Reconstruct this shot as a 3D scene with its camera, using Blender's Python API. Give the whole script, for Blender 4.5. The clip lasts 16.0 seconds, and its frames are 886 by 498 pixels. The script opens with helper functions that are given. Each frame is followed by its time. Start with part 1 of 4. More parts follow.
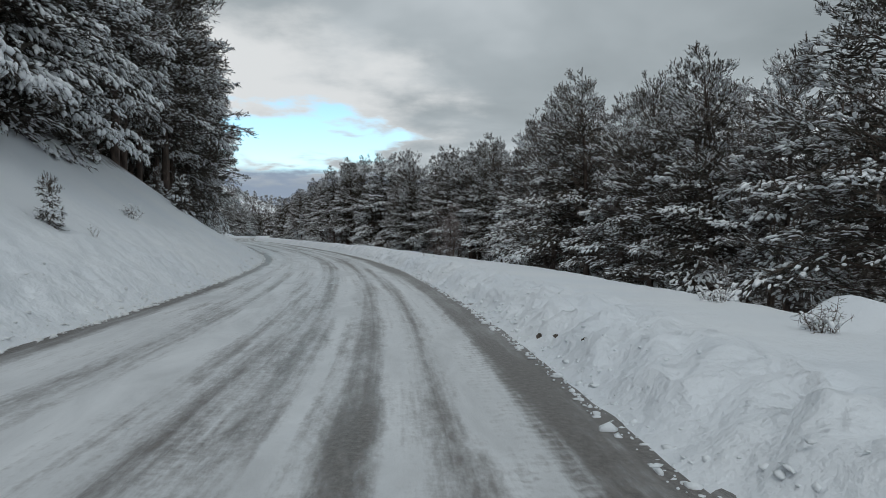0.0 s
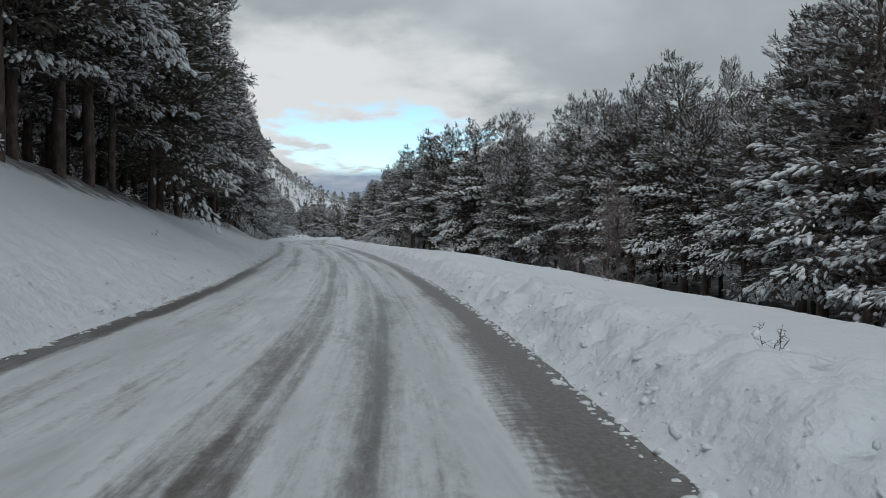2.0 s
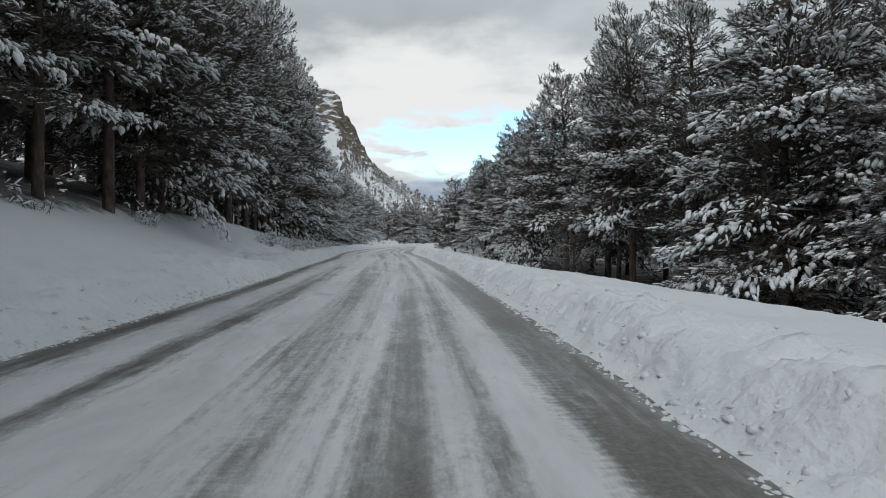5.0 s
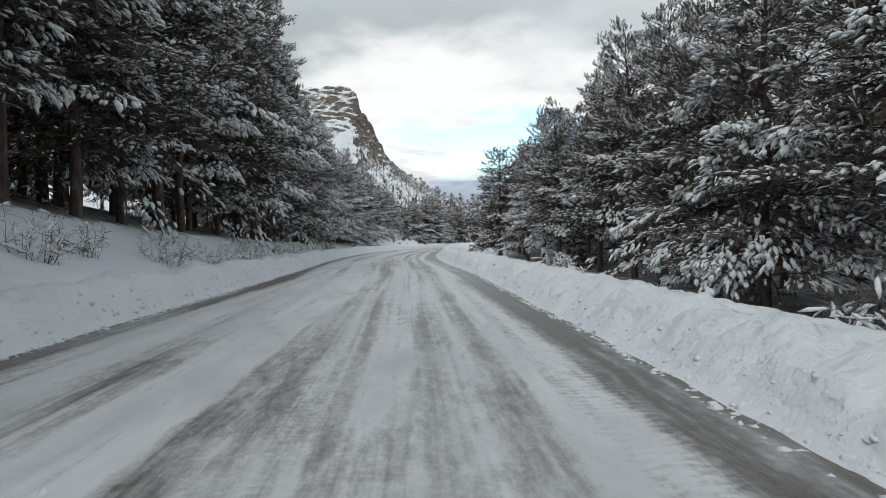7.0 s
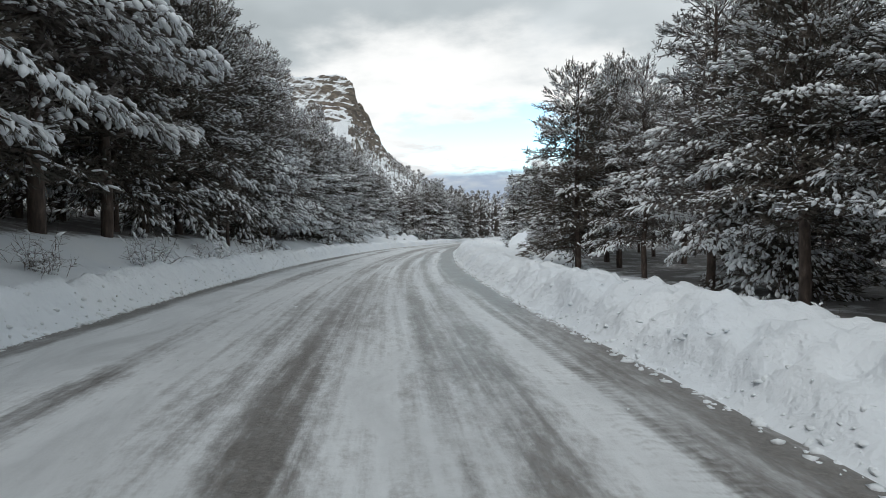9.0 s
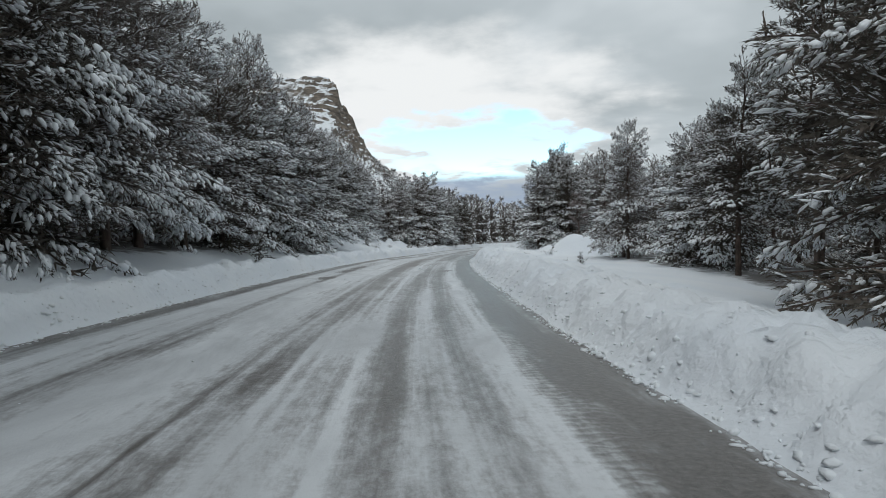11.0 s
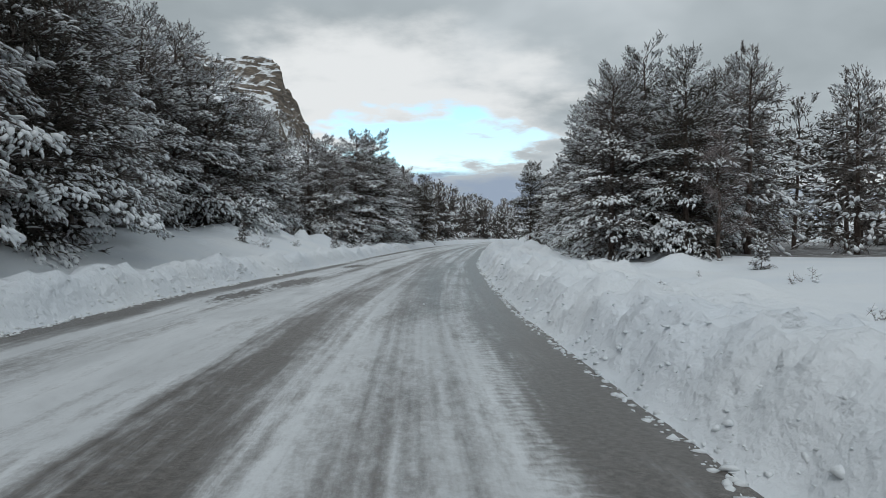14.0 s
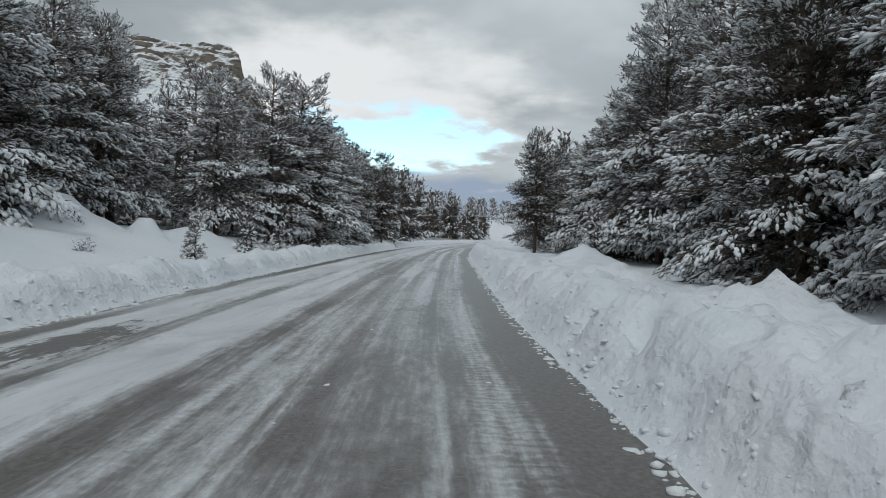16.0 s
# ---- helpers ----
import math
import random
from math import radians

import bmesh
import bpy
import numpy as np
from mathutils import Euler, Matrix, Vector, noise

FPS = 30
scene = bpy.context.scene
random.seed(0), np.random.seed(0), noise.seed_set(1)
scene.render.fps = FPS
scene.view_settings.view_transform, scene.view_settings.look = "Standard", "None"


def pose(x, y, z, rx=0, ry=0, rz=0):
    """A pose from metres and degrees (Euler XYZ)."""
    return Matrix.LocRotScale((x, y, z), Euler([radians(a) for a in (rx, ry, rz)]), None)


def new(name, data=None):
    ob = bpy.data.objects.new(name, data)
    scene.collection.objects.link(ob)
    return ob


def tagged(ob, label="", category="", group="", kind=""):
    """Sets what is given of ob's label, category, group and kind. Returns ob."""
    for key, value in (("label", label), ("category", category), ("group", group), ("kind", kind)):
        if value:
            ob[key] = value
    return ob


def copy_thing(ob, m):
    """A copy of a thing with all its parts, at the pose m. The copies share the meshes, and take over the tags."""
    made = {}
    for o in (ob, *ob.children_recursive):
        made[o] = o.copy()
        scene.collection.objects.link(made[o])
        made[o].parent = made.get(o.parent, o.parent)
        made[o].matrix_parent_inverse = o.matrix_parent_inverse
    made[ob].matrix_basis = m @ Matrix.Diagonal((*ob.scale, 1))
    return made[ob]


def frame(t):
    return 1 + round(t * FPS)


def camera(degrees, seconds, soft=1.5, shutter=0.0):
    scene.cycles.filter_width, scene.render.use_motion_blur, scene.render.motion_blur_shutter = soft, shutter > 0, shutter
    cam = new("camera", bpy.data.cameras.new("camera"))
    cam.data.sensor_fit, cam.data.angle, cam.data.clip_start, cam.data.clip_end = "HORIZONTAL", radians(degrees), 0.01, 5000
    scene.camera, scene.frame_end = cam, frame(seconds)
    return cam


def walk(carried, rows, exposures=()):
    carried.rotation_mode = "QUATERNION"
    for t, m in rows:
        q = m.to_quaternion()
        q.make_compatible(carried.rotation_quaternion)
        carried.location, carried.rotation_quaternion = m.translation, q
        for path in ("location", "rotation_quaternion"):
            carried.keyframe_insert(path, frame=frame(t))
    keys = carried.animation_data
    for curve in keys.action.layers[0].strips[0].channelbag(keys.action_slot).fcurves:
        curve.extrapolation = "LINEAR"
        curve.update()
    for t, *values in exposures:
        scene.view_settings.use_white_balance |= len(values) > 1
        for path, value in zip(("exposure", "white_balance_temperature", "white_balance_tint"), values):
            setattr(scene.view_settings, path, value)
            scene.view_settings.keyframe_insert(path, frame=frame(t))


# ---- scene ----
# ---------------------------------------------------------------- camera
cam = camera(70.96, 16.0, soft=0.65)
EXPOSURES = [(0.0, -0.42, 6050, 7), (4.2, -0.34, 6100, 8), (6.3, 0.02, 6200, 8), (9.7, 0.06, 6200, 8), (11.8, -0.24, 6050, 7), (16.0, -0.28, 6050, 7)]
SKY_GAIN = 0.27
SKY_STRENGTH = 1.0
# seconds, x, y, z, rx, ry, rz
PATH = [
    (0, 0.000, 0.000, 1.312, 88.88, -0.94, -0.00),
    (0.5, -0.361, 5.441, 1.304, 88.87, -1.50, 1.56),
    (1, -0.928, 10.910, 1.304, 88.50, -1.73, 3.43),
    (1.5, -1.731, 16.436, 1.301, 88.75, -1.35, 5.78),
    (2, -2.751, 22.026, 1.297, 88.77, -0.47, 8.04),
    (2.5, -3.923, 27.441, 1.268, 89.11, 0.17, 10.05),
    (3, -5.211, 32.731, 1.289, 89.35, 0.05, 12.07),
    (3.5, -6.684, 37.708, 1.292, 89.55, -0.18, 13.70),
    (4, -8.309, 42.602, 1.326, 89.34, -0.50, 14.96),
    (6.5, -17.790, 68.704, 1.276, 89.32, 0.47, 18.51),
    (7, -19.944, 74.100, 1.284, 89.16, 0.55, 18.75),
    (7.5, -22.084, 79.384, 1.295, 89.30, 1.25, 18.85),
    (8, -24.222, 84.550, 1.318, 89.02, 1.28, 18.73),
    (8.5, -26.256, 89.720, 1.308, 88.82, 0.52, 18.58),
    (9, -28.310, 94.805, 1.310, 88.67, 0.33, 18.52),
    (9.5, -30.243, 99.677, 1.298, 88.80, 0.87, 18.76),
    (12, -38.732, 121.295, 1.303, 89.36, 0.09, 15.65),
    (12.5, -40.323, 126.207, 1.324, 89.05, 0.13, 14.89),
    (13, -41.848, 131.114, 1.315, 88.93, -0.27, 14.07),
    (13.5, -43.264, 135.941, 1.294, 88.81, -0.34, 13.24),
    (14, -44.580, 140.703, 1.290, 88.75, -0.81, 12.36),
    (14.5, -45.749, 145.301, 1.300, 88.65, -0.94, 11.52),
    (15, -46.707, 149.722, 1.319, 88.83, -1.06, 10.67),
    (15.5, -47.631, 154.067, 1.303, 88.84, -1.37, 9.92),
    (16, -48.524, 158.438, 1.242, 88.81, -1.90, 9.02),
]
walk(cam, [(r[0], pose(*r[1:])) for r in PATH], exposures=EXPOSURES)

# ---------------------------------------------------------------- world and light
world = bpy.data.worlds.new("winter_sky")
scene.world = world
world.use_nodes = True
wn, wl = world.node_tree.nodes, world.node_tree.links
wn.clear()


def wnode(kind, **kw):
    n = wn.new(kind)
    for k, v in kw.items():
        if k == "op":
            n.operation = v
        elif k == "vals":
            for i, x in v.items():
                n.inputs[i].default_value = x
    return n


def ramp_set(n, stops, interp="LINEAR"):
    cr = n.color_ramp
    cr.interpolation = interp
    while len(cr.elements) > 1:
        cr.elements.remove(cr.elements[0])
    cr.elements[0].position, cr.elements[0].color = stops[0][0], stops[0][1]
    for p, c in stops[1:]:
        e = cr.elements.new(p)
        e.color = c


def grey(v, a=1.0):
    return (v, v, v, a)


w_out = wnode("ShaderNodeOutputWorld")
w_bg = wnode("ShaderNodeBackground")
w_sky = wnode("ShaderNodeTexSky")
w_sky.sky_type, w_sky.sun_disc = "NISHITA", False
w_sky.sun_elevation, w_sky.sun_rotation = radians(50), radians(175)
w_sky.altitude = 1200
w_geo = wnode("ShaderNodeTexCoord")
w_sep = wnode("ShaderNodeSeparateXYZ")
wl.new(w_geo.outputs["Generated"], w_sep.inputs[0])
# flat cloud deck coordinates: direction over its height
w_zc = wnode("ShaderNodeMath", op="MAXIMUM", vals={1: 0.0})
wl.new(w_sep.outputs[2], w_zc.inputs[0])
w_za = wnode("ShaderNodeMath", op="ADD", vals={1: 0.16})
wl.new(w_zc.outputs[0], w_za.inputs[0])
w_px = wnode("ShaderNodeMath", op="DIVIDE")
w_py = wnode("ShaderNodeMath", op="DIVIDE")
for chan, dst in ((0, w_px), (1, w_py)):
    wl.new(w_sep.outputs[chan], dst.inputs[0])
    wl.new(w_za.outputs[0], dst.inputs[1])
w_cmb = wnode("ShaderNodeCombineXYZ")
wl.new(w_px.outputs[0], w_cmb.inputs[0])
wl.new(w_py.outputs[0], w_cmb.inputs[1])
w_n1 = wnode("ShaderNodeTexNoise", vals={"Scale": 0.85, "Detail": 5.0, "Roughness": 0.5, "Distortion": 0.3})
w_n2 = wnode("ShaderNodeTexNoise", vals={"Scale": 3.0, "Detail": 6.0, "Roughness": 0.55})
wl.new(w_cmb.outputs[0], w_n1.inputs["Vector"])
wl.new(w_cmb.outputs[0], w_n2.inputs["Vector"])
w_deck = wnode("ShaderNodeValToRGB")
ramp_set(w_deck, [(0.30, (0.39, 0.42, 0.425, 1)), (0.50, (0.54, 0.57, 0.575, 1)), (0.62, (0.76, 0.78, 0.78, 1)), (0.75, (0.97, 0.97, 0.95, 1))])
wl.new(w_n1.outputs["Fac"], w_deck.inputs[0])
# the break in the clouds low over the road ahead: elevation (z) and bearing (x over y)
w_bear = wnode("ShaderNodeMath", op="DIVIDE")
wl.new(w_sep.outputs[0], w_bear.inputs[0])
w_ym = wnode("ShaderNodeMath", op="MAXIMUM", vals={1: 0.01})
wl.new(w_sep.outputs[1], w_ym.inputs[0])
wl.new(w_ym.outputs[0], w_bear.inputs[1])


def w_bump(src, centre, width):
    a = wnode("ShaderNodeMath", op="SUBTRACT", vals={1: centre})
    wl.new(src, a.inputs[0])
    b = wnode("ShaderNodeMath", op="DIVIDE", vals={1: width})
    wl.new(a.outputs[0], b.inputs[0])
    c = wnode("ShaderNodeMath", op="MULTIPLY")
    wl.new(b.outputs[0], c.inputs[0])
    wl.new(b.outputs[0], c.inputs[1])
    return c.outputs[0]


def w_gap(bc, bw, ec, ew, jag):
    q = wnode("ShaderNodeMath", op="ADD")
    wl.new(w_bump(w_bear.outputs[0], bc, bw), q.inputs[0])
    wl.new(w_bump(w_sep.outputs[2], ec, ew), q.inputs[1])
    m = wnode("ShaderNodeMath", op="SUBTRACT", vals={0: 1.0})
    wl.new(q.outputs[0], m.inputs[1])
    j = wnode("ShaderNodeMath", op="MULTIPLY_ADD", vals={1: jag, 2: -jag * 0.5})
    wl.new(w_n2.outputs["Fac"], j.inputs[0])
    r = wnode("ShaderNodeMath", op="ADD")
    wl.new(m.outputs[0], r.inputs[0])
    wl.new(j.outputs[0], r.inputs[1])
    return r.outputs[0]


def w_step(src, lo, hi):
    n = wnode("ShaderNodeMapRange", vals={1: lo, 2: hi, 3: 0.0, 4: 1.0})
    n.interpolation_type = "SMOOTHSTEP"
    wl.new(src, n.inputs[0])
    return n.outputs[0]


def w_mix(fac, a, b):
    n = wnode("ShaderNodeMix")
    n.data_type = "RGBA"
    for s, i in ((fac, 0), (a, 6), (b, 7)):
        if isinstance(s, (tuple, float)):
            n.inputs[i].default_value = s
        else:
            wl.new(s, n.inputs[i])
    return n.outputs[2]


# bright rim of cloud round the break, then the blue, then the low slate bank under it
g_rim = w_step(w_gap(-0.34, 0.40, 0.20, 0.15, 1.7), 0.0, 0.9)
g_blue = w_step(w_gap(-0.26, 0.22, 0.150, 0.062, 3.6), 0.08, 0.8)
g_low = w_step(w_gap(-0.2, 0.7, 0.045, 0.062, 2.6), 0.0, 0.8)
w_skyc = wnode("ShaderNodeMix")
w_skyc.data_type, w_skyc.blend_type = "RGBA", "MULTIPLY"
w_skyc.inputs[0].default_value = 1.0
w_skyc.inputs[7].default_value = (SKY_GAIN * 1.05, SKY_GAIN * 1.1, SKY_GAIN * 0.92, 1)
wl.new(w_sky.outputs[0], w_skyc.inputs[6])
c1 = w_mix(g_rim, w_deck.outputs[0], (1.0, 0.97, 0.93, 1))
c2 = w_mix(g_blue, c1, w_skyc.outputs[2])
c3 = w_mix(g_low, c2, (0.40, 0.46, 0.56, 1))
wl.new(c3, w_bg.inputs[0])
w_bg.inputs[1].default_value = SKY_STRENGTH
wl.new(w_bg.outputs[0], w_out.inputs[0])

sun = new("sun", bpy.data.lights.new("sun", "SUN"))
sun.data.energy, sun.data.angle, sun.data.color = 0.9, radians(20), (1.0, 0.97, 0.93)
sun.matrix_world = pose(0, 0, 60, 40, 0, -5)

# ---------------------------------------------------------------- materials


def material(name):
    m = bpy.data.materials.new(name)
    m.use_nodes = True
    n = m.node_tree.nodes
    return m, n, m.node_tree.links, n["Principled BSDF"]


def nd(n, kind, **vals):
    x = n.new(kind)
    for k, v in vals.items():
        if k == "op":
            x.operation = v
        elif k == "blend":
            x.data_type, x.blend_type = "RGBA", v
        else:
            x.inputs[k.replace("_", " ")].default_value = v
    return x


def mixc(n, l, fac, a, b, blend="MIX"):
    x = n.new("ShaderNodeMix")
    x.data_type, x.blend_type = "RGBA", blend
    for s, i in ((fac, 0), (a, 6), (b, 7)):
        if isinstance(s, (tuple, float, int)):
            x.inputs[i].default_value = s
        else:
            l.new(s, x.inputs[i])
    return x.outputs[2]


def snow_material(name, colour, scale, depth, dirt=0.0, litter_shade=0.0):
    m, n, l, b = material(name)
    tc = nd(n, "ShaderNodeNewGeometry")
    a = nd(n, "ShaderNodeTexNoise", Scale=0.35, Detail=3.0)
    c = nd(n, "ShaderNodeTexNoise", Scale=scale, Detail=6.0, Roughness=0.65)
    l.new(tc.outputs["Position"], a.inputs["Vector"])
    l.new(tc.outputs["Position"], c.inputs["Vector"])
    r = nd(n, "ShaderNodeValToRGB")
    ramp_set(r, [(0.3, (colour[0] * 0.92, colour[1] * 0.94, colour[2] * 0.97, 1)), (0.7, (*colour, 1))])
    l.new(a.outputs["Fac"], r.inputs[0])
    col = r.outputs[0]
    if dirt:
        d = nd(n, "ShaderNodeTexNoise", Scale=3.0, Detail=8.0, Roughness=0.75)
        l.new(tc.outputs["Position"], d.inputs["Vector"])
        dr = nd(n, "ShaderNodeValToRGB")
        ramp_set(dr, [(0.60, grey(0)), (0.74, grey(dirt))])
        l.new(d.outputs["Fac"], dr.inputs[0])
        col = mixc(n, l, dr.outputs[0], col, (0.42, 0.37, 0.30, 1))
    if litter_shade:
        # forest floor darkened, most under the crowns: fallen needles, twigs and painted tree shade
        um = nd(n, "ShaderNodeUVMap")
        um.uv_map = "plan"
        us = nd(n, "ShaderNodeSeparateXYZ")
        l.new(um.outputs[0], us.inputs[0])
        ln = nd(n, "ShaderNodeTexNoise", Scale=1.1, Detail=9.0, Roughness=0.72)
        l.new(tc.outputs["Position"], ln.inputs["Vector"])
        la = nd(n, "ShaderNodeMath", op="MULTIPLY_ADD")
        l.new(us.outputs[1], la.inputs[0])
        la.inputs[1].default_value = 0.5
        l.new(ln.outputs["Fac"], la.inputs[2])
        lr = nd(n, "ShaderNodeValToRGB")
        ramp_set(lr, [(0.80, grey(0)), (1.0, grey(litter_shade))])
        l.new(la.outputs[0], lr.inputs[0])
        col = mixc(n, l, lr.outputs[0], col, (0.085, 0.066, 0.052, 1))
    l.new(col, b.inputs["Base Color"])
    bp = nd(n, "ShaderNodeBump", Strength=0.6, Distance=depth)
    l.new(c.outputs["Fac"], bp.inputs["Height"])
    l.new(bp.outputs[0], b.inputs["Normal"])
    if litter_shade:
        # crumbled lumps where the plough has thrown the snow
        warp = nd(n, "ShaderNodeTexNoise", Scale=3.0, Detail=3.0)
        l.new(tc.outputs["Position"], warp.inputs["Vector"])
        wadd = nd(n, "ShaderNodeVectorMath", op="MULTIPLY_ADD")
        l.new(warp.outputs["Color"], wadd.inputs[0])
        wadd.inputs[1].default_value = (0.35, 0.35, 0.35)
        l.new(tc.outputs["Position"], wadd.inputs[2])
        cell = nd(n, "ShaderNodeTexVoronoi", Scale=4.2)
        cell.feature = "SMOOTH_F1"
        l.new(wadd.outputs[0], cell.inputs["Vector"])
        crumb = nd(n, "ShaderNodeTexNoise", Scale=8.0, Detail=2.5, Roughness=0.5)
        l.new(tc.outputs["Position"], crumb.inputs["Vector"])
        hh = nd(n, "ShaderNodeMath", op="SUBTRACT")
        l.new(crumb.outputs["Fac"], hh.inputs[0])
        l.new(cell.outputs["Distance"], hh.inputs[1])
        hm = nd(n, "ShaderNodeMath", op="MULTIPLY")
        l.new(hh.outputs[0], hm.inputs[0])
        l.new(us.outputs[0], hm.inputs[1])
        b2 = nd(n, "ShaderNodeBump", Strength=0.42, Distance=0.10)
        l.new(hm.outputs[0], b2.inputs["Height"])
        l.new(bp.outputs[0], b2.inputs["Normal"])
        l.new(b2.outputs[0], b.inputs["Normal"])
    b.inputs["Roughness"].default_value = 0.75
    b.inputs["Specular IOR Level"].default_value = 0.25
    return m


M_SNOW = snow_material("fresh_snow", (0.81, 0.83, 0.85), 6.5, 0.06, litter_shade=0.8)
M_CLOD = snow_material("ploughed_snow", (0.82, 0.84, 0.85), 14.0, 0.03, 0.08)
M_CLOD_DIRTY = snow_material("gritty_ploughed_snow", (0.78, 0.79, 0.79), 14.0, 0.03, 0.75)
M_LOAD = snow_material("snow_on_branches", (0.93, 0.94, 0.95), 30.0, 0.01)


def noisy(name, stops, scale, rough, bump=0.0, detail=5.0, stretch=(1, 1, 1), vary=0.0):
    m, n, l, b = material(name)
    tc = nd(n, "ShaderNodeTexCoord")
    mp = nd(n, "ShaderNodeMapping")
    mp.inputs["Scale"].default_value = stretch
    l.new(tc.outputs["Object"], mp.inputs[0])
    t = nd(n, "ShaderNodeTexNoise", Scale=scale, Detail=detail, Roughness=0.6)
    l.new(mp.outputs[0], t.inputs["Vector"])
    r = nd(n, "ShaderNodeValToRGB")
    ramp_set(r, stops)
    l.new(t.outputs["Fac"], r.inputs[0])
    col = r.outputs[0]
    if vary:
        oi = nd(n, "ShaderNodeObjectInfo")
        hs = nd(n, "ShaderNodeHueSaturation")
        mr = nd(n, "ShaderNodeMapRange")
        mr.inputs[3].default_value, mr.inputs[4].default_value = 1 - vary, 1 + vary
        l.new(oi.outputs["Random"], mr.inputs[0])
        l.new(mr.outputs[0], hs.inputs["Value"])
        l.new(col, hs.inputs["Color"])
        col = hs.outputs[0]
    l.new(col, b.inputs["Base Color"])
    b.inputs["Roughness"].default_value = rough
    if bump:
        bp = nd(n, "ShaderNodeBump", Strength=0.7, Distance=bump)
        l.new(t.outputs["Fac"], bp.inputs["Height"])
        l.new(bp.outputs[0], b.inputs["Normal"])
    return m


M_BARK = noisy("pine_bark", [(0.3, (0.035, 0.026, 0.022, 1)), (0.55, (0.10, 0.072, 0.058, 1)), (0.75, (0.20, 0.16, 0.13, 1))], 9.0, 0.9, 0.02, stretch=(1, 1, 0.3))
M_TWIG = noisy("frosted_twigs", [(0.35, (0.16, 0.125, 0.115, 1)), (0.55, (0.34, 0.29, 0.28, 1)), (0.75, (0.62, 0.60, 0.60, 1))], 7.0, 0.85)
M_NEEDLE = noisy("pine_needles", [(0.3, (0.042, 0.040, 0.030, 1)), (0.5, (0.082, 0.070, 0.056, 1)), (0.72, (0.18, 0.150, 0.128, 1))], 2.6, 0.75, vary=0.25)
M_NEEDLE_FROST = noisy("frosted_needles", [(0.3, (0.075, 0.064, 0.055, 1)), (0.5, (0.16, 0.138, 0.124, 1)), (0.72, (0.38, 0.35, 0.335, 1))], 3.0, 0.8, vary=0.2)
M_SHRUB = noisy("dry_twigs", [(0.3, (0.05, 0.036, 0.028, 1)), (0.7, (0.14, 0.10, 0.075, 1))], 12.0, 0.9)
M_STONE = noisy("limestone", [(0.3, (0.25, 0.17, 0.10, 1)), (0.5, (0.45, 0.36, 0.26, 1)), (0.7, (0.62, 0.56, 0.48, 1))], 3.5, 0.9, 0.04, detail=8.0)
M_SOIL = noisy("bare_soil", [(0.3, (0.04, 0.033, 0.028, 1)), (0.7, (0.13, 0.10, 0.08, 1))], 9.0, 0.95, 0.03)

# ---------------------------------------------------------------- plan of the road
CENTRE = [(-9.0, -75.0), (-4.2, -48.0), (-0.9, -30.0), (0.25, -15.0), (0.0, 0.0), (-0.93, 10.91), (-2.75, 22.03), (-5.21, 32.73), (-8.31, 42.6),
          (-12.85, 55.6), (-17.79, 68.7), (-24.22, 84.55), (-30.24, 99.68), (-34.7, 110.4), (-38.73, 121.29), (-41.85, 131.11), (-44.58, 140.7),
          (-46.71, 149.72), (-48.6, 158.8), (-52.1, 178.3), (-54.9, 198.0), (-56.9, 218.0), (-58.1, 238.0), (-58.9, 268.0), (-59.5, 330.0), (-60.0, 420.0)]


def smooth_line(pts, step=0.25):
    p = np.array([2 * np.array(pts[0]) - pts[1], *pts, 2 * np.array(pts[-1]) - pts[-2]], float)
    out = []
    for i in range(1, len(p) - 2):
        n = int(np.hypot(*(p[i + 1] - p[i])) / step) + 1
        t = np.linspace(0, 1, n, endpoint=False)[:, None]
        a, b, c, d = p[i - 1], p[i], p[i + 1], p[i + 2]
        out.append(0.5 * (2 * b + (c - a) * t + (2 * a - 5 * b + 4 * c - d) * t * t + (3 * b - a - 3 * c + d) * t ** 3))
    q = np.concatenate(out + [p[-2:-1]])
    k = np.ones(41) / 41
    pad = np.concatenate([np.repeat(q[:1], 20, 0), q, np.repeat(q[-1:], 20, 0)])
    sm = np.stack([np.convolve(pad[:, 0], k, "valid"), np.convolve(pad[:, 1], k, "valid")], 1)
    sm[:20], sm[-20:] = q[:20], q[-20:]
    return sm


LINE = smooth_line(CENTRE)
ARC = np.concatenate([[0], np.cumsum(np.hypot(*np.diff(LINE, axis=0).T))])
ARC -= ARC[np.argmin(((LINE - np.array((0.0, 0.0))) ** 2).sum(1))]
TAN = np.gradient(LINE, axis=0)
TAN /= np.hypot(TAN[:, 0], TAN[:, 1])[:, None]
MEAN_N = np.array((math.cos(radians(14)), math.sin(radians(14))))
ROAD_L, ROAD_R = -4.45, 1.75


def along(s, *pairs):
    return np.interp(s, [p[0] for p in pairs], [p[1] for p in pairs])


def road_right(s):
    return along(s, (0, 1.55), (36, 1.5), (50, 1.85), (70, 2.1), (84, 2.45), (100, 2.45), (110, 2.2), (135, 2.1), (148, 1.8), (158, 1.45), (176, 1.35), (190, 1.75), (230, 1.75))


def road_left(s):
    return -along(s, (0, 4.35), (30, 4.0), (48, 4.2), (70, 4.4), (100, 4.6), (115, 4.9), (140, 5.1), (160, 5.2), (176, 4.6), (220, 4.45))


